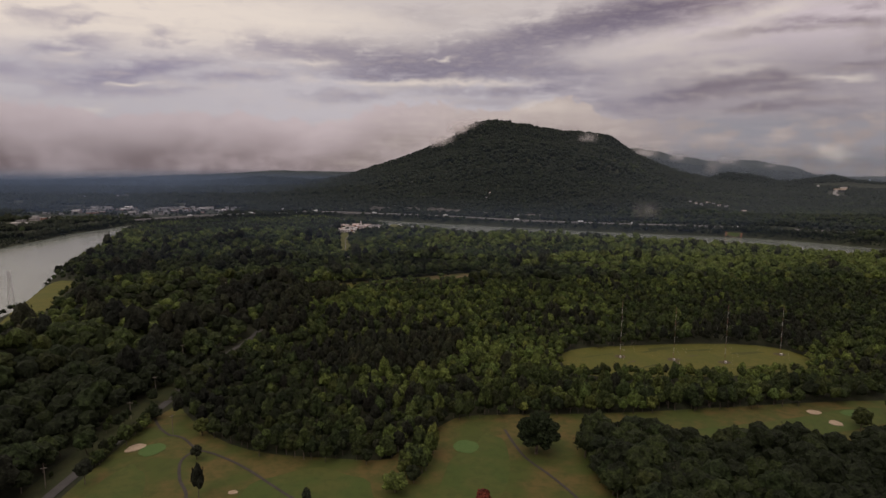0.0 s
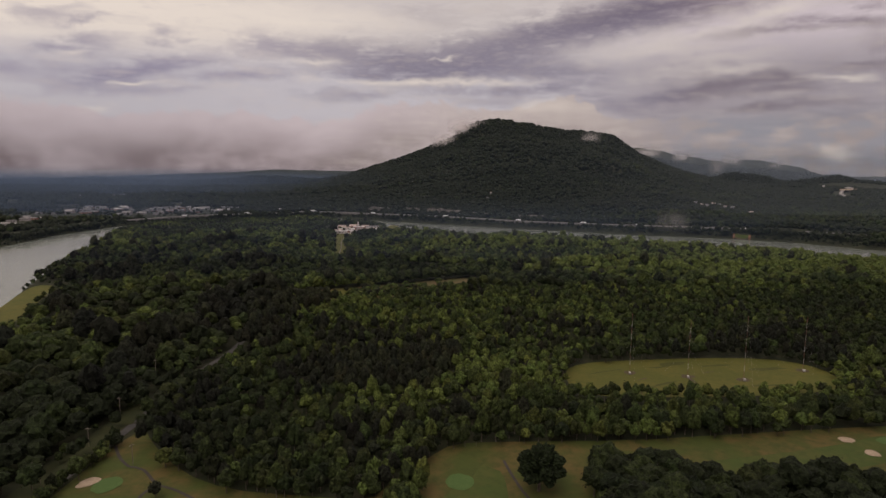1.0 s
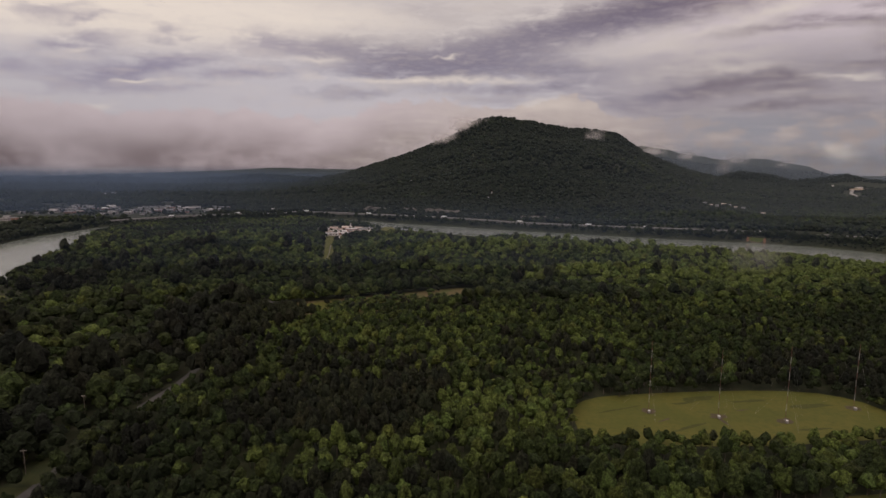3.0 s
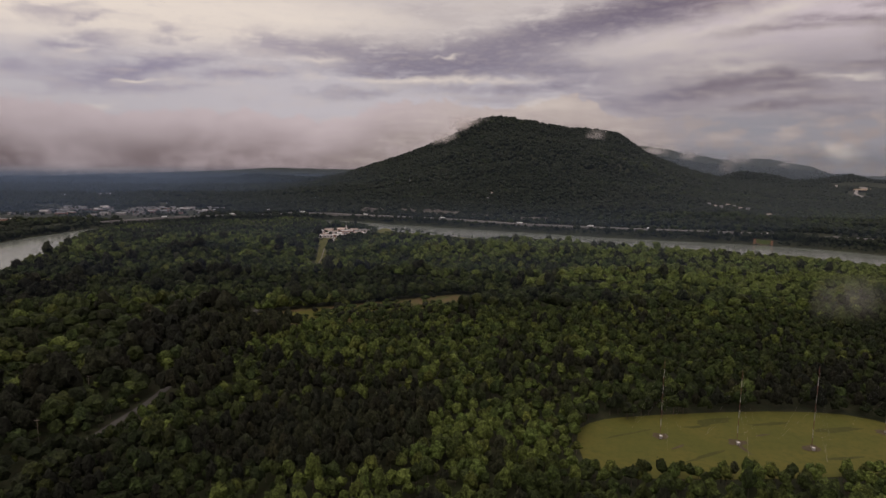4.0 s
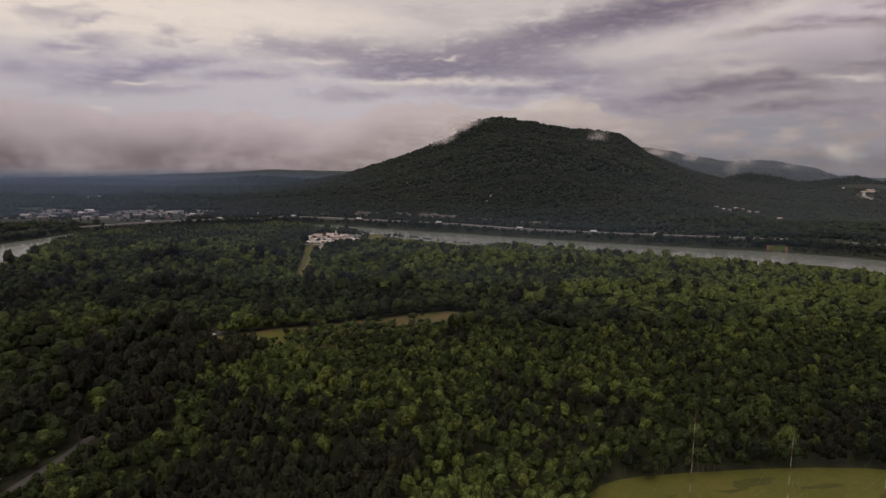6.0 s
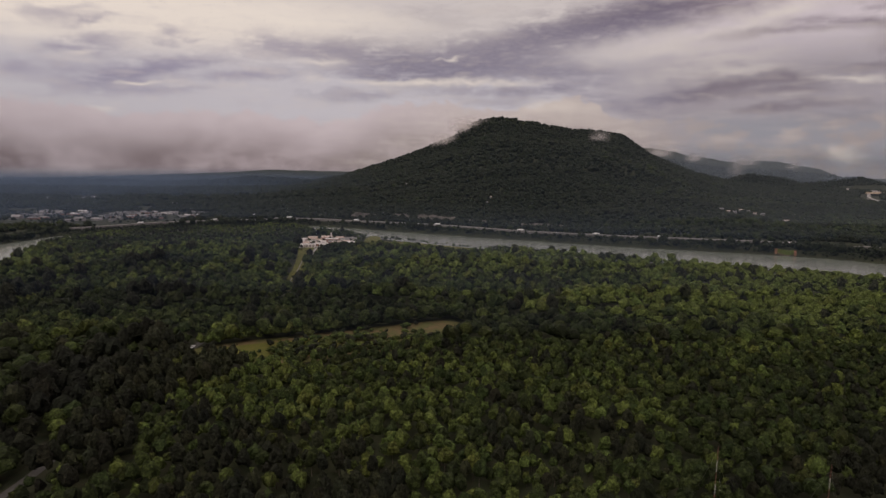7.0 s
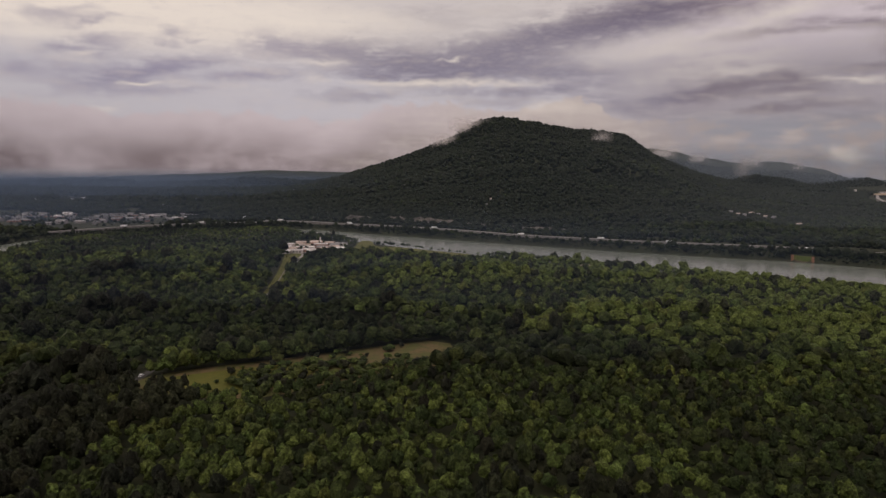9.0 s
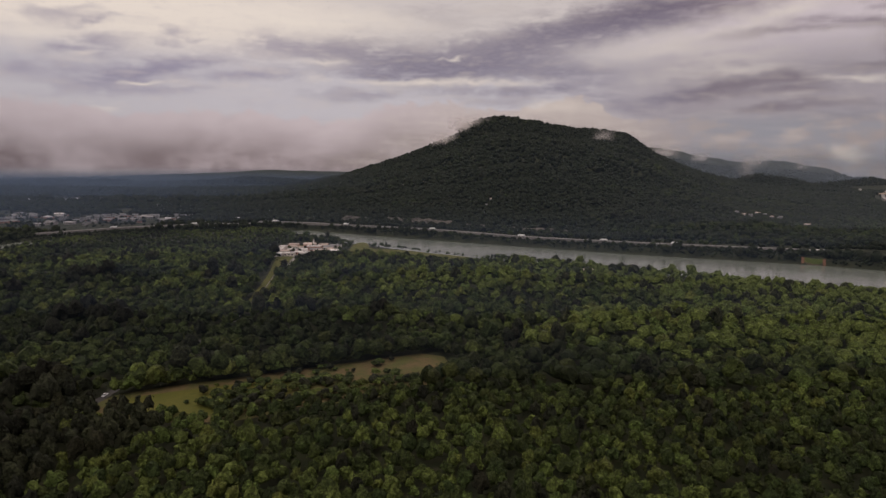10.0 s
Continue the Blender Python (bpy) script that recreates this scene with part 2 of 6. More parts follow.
def material(name, rough=0.8, specular=0.3, metal=0.0):
    m = bpy.data.materials.new(name)
    m.use_nodes = True
    b = m.node_tree.nodes["Principled BSDF"]
    b.inputs["Roughness"].default_value = rough
    b.inputs["Metallic"].default_value = metal
    b.inputs["Specular IOR Level"].default_value = specular
    return m, m.node_tree, b


def place_of(t):
    return t.nodes.new("ShaderNodeNewGeometry").outputs["Position"]


def bumped(t, b, height, strength, distance):
    n = t.nodes.new("ShaderNodeBump")
    n.inputs["Strength"].default_value, n.inputs["Distance"].default_value = strength, distance
    t.links.new(height, n.inputs["Height"])
    t.links.new(n.outputs[0], b.inputs["Normal"])


def mottled(name, one, two, three, coarse, fine, rough=0.85, bump=0.3, distance=0.1, specular=0.2):
    """A surface of three tones, mixed at two scales in metres."""
    m, t, b = material(name, rough, specular)
    p = place_of(t)
    n1, n2 = noised(t, p, 1 / coarse, 5.0, 0.6), noised(t, p, 1 / fine, 5.0, 0.65)
    c = mixed(t, ramped(t, n1.outputs["Fac"], 0.38, 0.64), one, two)
    c = mixed(t, maths(t, "MULTIPLY", ramped(t, n2.outputs["Fac"], 0.4, 0.75), 0.75), c, three)
    t.links.new(c, b.inputs["Base Color"])
    if bump:
        bumped(t, b, n2.outputs["Fac"], bump, distance)
    return m


def foliage(name, dark_leaf, mid_leaf, light_leaf, rough=0.8, lone=False):
    """Leaves: each tree has a tone of its own, each clump of leaves strays from it."""
    m, t, b = material(name, rough, 0.10)
    tone = t.nodes.new("ShaderNodeAttribute")
    tone.attribute_name = "tone"
    isle = t.nodes.new("ShaderNodeNewGeometry").outputs["Random Per Island"]
    mix = maths(t, "ADD", tone.outputs["Fac"], maths(t, "MULTIPLY_ADD", isle, 0.26, -0.13))
    sort = maths(t, "MULTIPLY", tone.outputs["Fac"], 61.7)
    if lone:
        each = t.nodes.new("ShaderNodeObjectInfo").outputs["Random"]
        mix = maths(t, "ADD", mix, maths(t, "MULTIPLY_ADD", each, 0.4, -0.2))
        sort = maths(t, "MULTIPLY_ADD", each, 7.3, sort)
    c = mixed(t, ramped(t, mix, 0.0, 0.55), dark_leaf, mid_leaf)
    c = mixed(t, ramped(t, mix, 0.5, 1.0), c, light_leaf)
    # kinds of tree: some lean to olive brown, some to blue green
    kind = maths(t, "FRACT", sort)
    c = mixed(t, maths(t, "MULTIPLY", ramped(t, kind, 0.72, 0.95), 0.9), c, mixed(t, 1.0, c, (1.05, 0.93, 0.90), "MULTIPLY"))
    c = mixed(t, maths(t, "MULTIPLY", ramped(t, kind, 0.30, 0.08), 0.9), c, mixed(t, 1.0, c, (0.91, 1.0, 1.03), "MULTIPLY"))
    # leaf sprays: light tips, shade of the gaps put into the colour; rough surface
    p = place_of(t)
    spray, gap_shade, tips = noised(t, p, 0.75, 4.0, 0.65, 0.4), noised(t, p, 0.22, 3.0, 0.6), noised(t, p, 2.1, 3.0, 0.6)
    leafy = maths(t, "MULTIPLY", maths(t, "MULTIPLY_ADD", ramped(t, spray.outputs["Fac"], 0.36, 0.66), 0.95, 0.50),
                  maths(t, "MULTIPLY_ADD", ramped(t, gap_shade.outputs["Fac"], 0.32, 0.66), 0.55, 0.74))
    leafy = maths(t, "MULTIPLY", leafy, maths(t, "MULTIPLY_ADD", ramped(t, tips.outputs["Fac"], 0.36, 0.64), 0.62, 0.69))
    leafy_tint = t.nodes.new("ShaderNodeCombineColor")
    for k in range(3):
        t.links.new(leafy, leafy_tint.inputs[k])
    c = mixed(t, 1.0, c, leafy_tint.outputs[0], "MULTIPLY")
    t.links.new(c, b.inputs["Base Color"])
    bumped(t, b, spray.outputs["Fac"], 1.0, 1.3)
    return m


LEAF_TONES = (0.0102, 0.0133, 0.0056), (0.0252, 0.0337, 0.0097), (0.0645, 0.0815, 0.0193)
NEEDLE_TONES = (0.0082, 0.0090, 0.0060), (0.0128, 0.0140, 0.0082), (0.0225, 0.0248, 0.012)
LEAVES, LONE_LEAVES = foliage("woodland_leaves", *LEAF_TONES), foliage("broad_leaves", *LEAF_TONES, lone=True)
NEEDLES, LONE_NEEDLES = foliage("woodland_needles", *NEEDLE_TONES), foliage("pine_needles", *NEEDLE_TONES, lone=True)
RED_LEAVES = foliage("red_leaves", (0.05, 0.014, 0.009), (0.085, 0.02, 0.013), (0.11, 0.032, 0.018))
BARK = mottled("bark", (0.075, 0.055, 0.04), (0.12, 0.10, 0.08), (0.04, 0.03, 0.025), 1.5, 0.2, 0.9, 0.6, 0.03)
TURF = mottled("golf_turf", (0.041, 0.051, 0.0095), (0.076, 0.055, 0.016), (0.029, 0.039, 0.0075), 19.0, 5.0, 0.9, 0.2, 0.05)
FAIRWAY = mottled("fairway_turf", (0.038, 0.054, 0.010), (0.053, 0.057, 0.0125), (0.029, 0.043, 0.0085), 14.0, 4.0, 0.9, 0.2, 0.05)
GREEN = mottled("putting_green", (0.048, 0.082, 0.021), (0.056, 0.090, 0.024), (0.040, 0.070, 0.017), 6.0, 1.0, 0.9, 0.1, 0.02)
VERGE = mottled("rough_verge_grass", (0.019, 0.024, 0.008), (0.028, 0.032, 0.010), (0.033, 0.029, 0.013), 9.0, 1.2, 0.95, 0.4, 0.15)
SAND = mottled("bunker_sand", (0.25, 0.19, 0.13), (0.31, 0.24, 0.17), (0.19, 0.14, 0.095), 2.0, 0.4, 0.95, 0.3, 0.05)
FIELD = mottled("mown_field", (0.061, 0.063, 0.0100), (0.077, 0.071, 0.0125), (0.046, 0.050, 0.0088), 30.0, 3.0, 0.9, 0.3, 0.08)
DAMP = mottled("damp_grass", (0.040, 0.043, 0.008), (0.050, 0.050, 0.010), (0.030, 0.034, 0.007), 5.0, 1.5, 0.9, 0.3, 0.08)
MEADOW = mottled("dry_meadow", (0.094, 0.066, 0.031), (0.058, 0.060, 0.017), (0.046, 0.042, 0.016), 16.0, 2.8, 0.95, 0.4, 0.15)
DIRT = mottled("bare_earth", (0.056, 0.044, 0.026), (0.074, 0.055, 0.034), (0.036, 0.033, 0.016), 3.0, 0.6, 0.95, 0.3, 0.05)
RED_EARTH = mottled("red_clay", (0.115, 0.055, 0.034), (0.14, 0.068, 0.042), (0.085, 0.042, 0.026), 4.0, 0.8, 0.95, 0.3, 0.08)
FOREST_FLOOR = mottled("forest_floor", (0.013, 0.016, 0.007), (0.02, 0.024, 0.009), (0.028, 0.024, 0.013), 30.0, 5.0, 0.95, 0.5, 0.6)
ASPHALT = mottled("asphalt", (0.042, 0.039, 0.037), (0.055, 0.051, 0.047), (0.033, 0.031, 0.029), 8.0, 0.8, 0.85, 0.2, 0.02)
CART_PATH = mottled("worn_path_asphalt", (0.034, 0.029, 0.025), (0.044, 0.038, 0.032), (0.026, 0.022, 0.019), 6.0, 0.6, 0.9, 0.2, 0.02)
PAVING = mottled("worn_highway_paving", (0.13, 0.12, 0.115), (0.17, 0.158, 0.15), (0.10, 0.092, 0.086), 9.0, 1.0, 0.85, 0.2, 0.02)
CONCRETE = mottled("concrete", (0.22, 0.205, 0.19), (0.28, 0.26, 0.24), (0.17, 0.155, 0.14), 9.0, 1.0, 0.85, 0.2, 0.02)
ROCK = mottled("limestone", (0.10, 0.088, 0.076), (0.15, 0.132, 0.115), (0.05, 0.045, 0.038), 9.0, 3.0, 0.9, 0.8, 0.8)
WHITE_WALL = mottled("pale_render", (0.52, 0.46, 0.42), (0.58, 0.52, 0.48), (0.43, 0.37, 0.34), 12.0, 1.5, 0.8, 0.1, 0.01)
BRICK_WALL = mottled("red_brick", (0.30, 0.16, 0.12), (0.36, 0.21, 0.16), (0.22, 0.12, 0.09), 8.0, 0.5, 0.85, 0.2, 0.01)
PALE_ROOF = mottled("pale_membrane_roof", (0.55, 0.51, 0.49), (0.66, 0.62, 0.59), (0.42, 0.38, 0.36), 14.0, 2.0, 0.75, 0.1, 0.02)
TAN_ROOF = mottled("tan_roof", (0.42, 0.33, 0.28), (0.50, 0.40, 0.34), (0.32, 0.25, 0.21), 10.0, 1.5, 0.85, 0.1, 0.02)
GREY_ROOF = mottled("grey_shingles", (0.17, 0.16, 0.16), (0.23, 0.22, 0.21), (0.12, 0.11, 0.11), 6.0, 0.8, 0.85, 0.2, 0.02)
DARK_PANE, _t, _b = material("window_glass", 0.08, 0.5)
_b.inputs["Base Color"].default_value = (0.02, 0.024, 0.03, 1)
MAST_WHITE = mottled("weathered_white_paint", (0.30, 0.29, 0.28), (0.35, 0.34, 0.33), (0.25, 0.24, 0.22), 2.0, 0.3, 0.6, 0.05, 0.005)
TOWN_WALL = mottled("grey_render", (0.26, 0.24, 0.23), (0.33, 0.30, 0.29), (0.20, 0.18, 0.17), 12.0, 1.5, 0.8, 0.1, 0.01)
TOWN_ROOF = mottled("grey_membrane_roof", (0.27, 0.25, 0.25), (0.36, 0.34, 0.33), (0.20, 0.19, 0.19), 14.0, 2.0, 0.75, 0.1, 0.02)
WHITE_PAINT = mottled("white_paint", (0.74, 0.73, 0.71), (0.80, 0.79, 0.77), (0.62, 0.60, 0.57), 2.0, 0.3, 0.5, 0.05, 0.005)
RED_PAINT = mottled("red_paint", (0.13, 0.062, 0.048), (0.16, 0.075, 0.058), (0.10, 0.05, 0.04), 2.0, 0.3, 0.55, 0.05, 0.005)
STEEL, _t, _b = material("galvanised_steel", 0.5, 0.5, 0.6)
_n = noised(_t, place_of(_t), 0.8)
_t.links.new(mixed(_t, _n.outputs["Fac"], (0.36, 0.34, 0.34), (0.48, 0.46, 0.45)), _b.inputs["Base Color"])
POLE_WOOD = mottled("pole_wood", (0.12, 0.10, 0.08), (0.16, 0.135, 0.11), (0.08, 0.065, 0.05), 1.5, 0.2, 0.9, 0.3, 0.01)
RUBBER = mottled("rubber", (0.025, 0.025, 0.025), (0.035, 0.035, 0.035), (0.02, 0.02, 0.02), 1.0, 0.2, 0.9, 0.0)
CAR_PAINT = mottled("car_paint", (0.66, 0.66, 0.66), (0.72, 0.72, 0.72), (0.6, 0.6, 0.6), 2.0, 0.4, 0.25, 0.0)

WATER, _t, _b = material("river_water", 0.20, 0.5)
_p = place_of(_t)
_n = noised(_t, _p, 0.012, 4.0, 0.6)
_t.links.new(mixed(_t, _n.outputs["Fac"], (0.105, 0.118, 0.098), (0.13, 0.14, 0.118)), _b.inputs["Base Color"])
bumped(_t, _b, noised(_t, _p, 0.55, 4.0, 0.6).outputs["Fac"], 0.35, 0.25)


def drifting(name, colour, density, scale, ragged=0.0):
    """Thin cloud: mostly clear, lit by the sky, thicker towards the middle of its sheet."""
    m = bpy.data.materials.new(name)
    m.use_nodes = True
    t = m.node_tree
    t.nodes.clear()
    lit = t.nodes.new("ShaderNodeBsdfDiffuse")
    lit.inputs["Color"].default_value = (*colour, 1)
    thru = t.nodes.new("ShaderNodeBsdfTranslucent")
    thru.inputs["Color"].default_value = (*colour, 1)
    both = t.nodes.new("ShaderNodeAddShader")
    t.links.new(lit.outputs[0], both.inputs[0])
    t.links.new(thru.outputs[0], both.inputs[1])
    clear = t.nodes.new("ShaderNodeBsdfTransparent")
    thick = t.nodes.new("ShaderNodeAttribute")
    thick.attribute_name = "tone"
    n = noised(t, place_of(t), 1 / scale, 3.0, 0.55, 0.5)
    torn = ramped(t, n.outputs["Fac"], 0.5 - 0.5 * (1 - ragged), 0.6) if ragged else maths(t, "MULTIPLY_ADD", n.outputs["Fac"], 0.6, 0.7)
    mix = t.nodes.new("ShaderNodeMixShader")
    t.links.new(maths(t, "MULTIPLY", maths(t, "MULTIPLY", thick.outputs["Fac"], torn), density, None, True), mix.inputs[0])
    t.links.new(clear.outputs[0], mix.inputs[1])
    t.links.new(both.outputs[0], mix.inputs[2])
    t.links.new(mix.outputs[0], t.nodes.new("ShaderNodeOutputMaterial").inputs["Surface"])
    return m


# haze of the distant air, put in as tinted see-through sheets
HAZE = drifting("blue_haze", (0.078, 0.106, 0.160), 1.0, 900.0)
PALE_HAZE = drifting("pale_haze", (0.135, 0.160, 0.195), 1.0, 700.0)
MIST = drifting("white_mist", (0.44, 0.41, 0.40), 1.0, 42.0, 0.45)
SCRAP = drifting("thin_mist", (0.44, 0.42, 0.41), 1.0, 4.5, 0.35)
# ---- the lie of the land ----
WATER_LEVEL = -8.0
NEAR_BANK = [(-335, -671), (-368, 330), (-396, 570), (-440, 682), (-472, 760), (-502, 857), (-544, 1020), (-595, 1169), (-630, 1309),
             (-590, 1396), (-459, 1488), (-289, 1532), (-214, 1490), (-176, 1400), (-83, 1334), (5, 1258), (129, 1168), (180, 1139), (263, 1108), (330, 1061), (418, 1016),
             (475, 955), (542, 950), (599, 898), (686, 808), (905, 650), (1302, 347), (2595, -642)]
FAR_BANK = [(-1205, -679), (-797, 433), (-729, 794), (-706, 1000), (-706, 1088), (-711, 1202), (-695, 1276), (-680, 1368), (-609, 1442),
            (-469, 1530), (-208, 1594), (-4, 1475), (207, 1366), (384, 1277), (539, 1213), (649, 1172), (733, 1115), (832, 1003),
            (1006, 864), (1404, 575), (3395, -634)]
RIVER = NEAR_BANK + FAR_BANK[::-1]
CREST_X = [-1471, -971, -671, -523, -343, -121, 65, 209, 304, 369, 484, 669, 935, 1035, 1244, 1329, 1424, 1529, 1719, 1879, 2099, 2469, 2829]
CREST_Z = [2, 5, 16, 50, 98, 165, 236, 292, 366, 396, 414, 388, 348, 345, 320, 262, 205, 160, 92, 55, 22, 4, 2]
FOOT_X = [-1479, -883, -487, -121, 68, 233, 480, 709, 909, 1408, 2807]
FOOT_Y = [2789, 2327, 1731, 1634, 1556, 1451, 1353, 1275, 1157, 1029, 962]
BACK_X = [749, 1646, 1823, 2182, 2628, 2860, 3058, 3638, 4485]
BACK_Z = [266, 261, 241, 181, 180, 130, 52, 74, 60]
FAR_X = [-4193, -3155, -2743, -2328, -1909, -1401, -1058, -627, 412, 4263]
FAR_Z = [34, 37, 45, 50, 55, 66, 80, 85, 79, 48]

GOLF = [(-158, -82), (-151, 225), (-144, 335), (-137, 308), (-109, 277), (-81, 261), (-52, 256), (-15, 251), (-7, 263), (14, 291),
        (24, 303), (50, 304), (116, 304), (165, 309), (223, 315), (272, 319), (342, 316), (422, 285), (419, -76)]
GROVE = [(79, 260), (87, 276), (114, 283), (129, 271), (142, 260), (166, 265), (192, 268), (208, 260), (302, 257), (432, 245),
         (430, 31), (88, 28), (85, 201)]
COPSE = [(-10, 240), (-8, 262), (6, 266), (10, 246)]
FIELD_EDGE = [(102, 365), (107, 406), (121, 418), (143, 423), (210, 429), (259, 427), (279, 415), (285, 398), (275, 374), (243, 367), (183, 362)]
MEADOW_EDGE = [(-123, 603), (-125, 623), (-100, 637), (-86, 643), (-44, 660), (14, 686), (66, 709), (74, 662), (40, 636), (10, 622),
               (-18, 618), (-37, 599), (-72, 596), (-100, 601)]
STRIP = [(-100, 825), (-102, 880), (-111, 955), (-125, 1000), (-125, 1030), (-118, 1070), (-115, 1110), (-112, 1163), (-83, 1174), (-83, 1274),
         (-191, 1273), (-191, 1179), (-166, 1171), (-143, 1045), (-136, 1000), (-130, 960), (-123, 900), (-113, 825)]
BANK_LAWN = [(-68, 1314), (-46, 1314), (-35, 1234), (4, 1236), (69, 1191), (131, 1152), (126, 1117), (58, 1138), (-21, 1164), (-67, 1181)]
RIVER_LAWN = [(-338, 437), (-362, 493), (-383, 545), (-395, 583), (-416, 640), (-430, 690), (-403, 686), (-379, 619), (-350, 540), (-340, 502), (-326, 451)]
HOUSE_LAWN = [(188, 1019), (213, 1043), (240, 1041), (276, 1033), (269, 1007), (213, 1013)]
ROAD = [(-169, -82), (-163, 159), (-160.8, 221.3), (-159.6, 248), (-158, 271), (-154.1, 316.2), (-149, 372), (-143, 415), (-136, 459), (-133, 533),
        (-132, 586), (-128, 633), (-123, 693), (-113, 746), (-108, 800)]
DRIVE = [(-108, 800), (-114, 867), (-121, 947), (-132, 1040), (-135, 1133), (-141, 1180)]
POWER_CUT = [(-172, 158), (-169, 265), (-164, 343), (-175, 452), (-201, 599)]
HIGHWAY = [(-679, 1414), (-669, 1424), (-624, 1473), (-560, 1538), (-473, 1586), (-402, 1619), (-276, 1642), (-121, 1582), (67, 1498),
           (184, 1419), (232, 1385), (369, 1325), (479, 1284), (676, 1224), (809, 1156), (968, 1024), (1306, 761)]


QUARRY = [(1818, 2461), (2011, 2783), (2314, 3187), (2454, 3295)]


def inside(poly, x, y):
    """Which of the points lie in the polygon."""
    hit = np.zeros(np.shape(x), bool)
    for (x0, y0), (x1, y1) in zip(poly, poly[1:] + poly[:1]):
        if y0 != y1:
            hit ^= ((y0 > y) != (y1 > y)) & (x < (x1 - x0) * (y - y0) / (y1 - y0) + x0)
    return hit


def away(line, x, y, closed=False):
    """Distance of the points from a polyline."""
    best = np.full(np.shape(x), 1e9)
    for (x0, y0), (x1, y1) in zip(line, line[1:] + (line[:1] if closed else [])):
        dx, dy = x1 - x0, y1 - y0
        s = np.clip(((x - x0) * dx + (y - y0) * dy) / (dx * dx + dy * dy), 0, 1)
        best = np.minimum(best, (x - x0 - s * dx) ** 2 + (y - y0 - s * dy) ** 2)
    return np.sqrt(best)


def soft(v, low, high):
    s = np.clip((v - low) / (high - low), 0, 1)
    return s * s * (3 - 2 * s)


_rng = np.random.RandomState(7)
_TABLE = _rng.rand(64, 64)


def waves(x, y):
    """Smooth value noise between 0 and 1."""
    i, j = np.floor(x).astype(int), np.floor(y).astype(int)
    u, v = x - i, y - j
    u, v = u * u * (3 - 2 * u), v * v * (3 - 2 * v)
    a, b = _TABLE[i % 64, j % 64], _TABLE[(i + 1) % 64, j % 64]
    c, d = _TABLE[i % 64, (j + 1) % 64], _TABLE[(i + 1) % 64, (j + 1) % 64]
    return (a * (1 - u) + b * u) * (1 - v) + (c * (1 - u) + d * u) * v


def fractal(x, y, octaves=4):
    total, weight = 0, 1
    for k in range(octaves):
        total = total + weight * (waves(x * 2 ** k + 17 * k, y * 2 ** k + 5 * k) - 0.5)
        weight *= 0.5
    return total


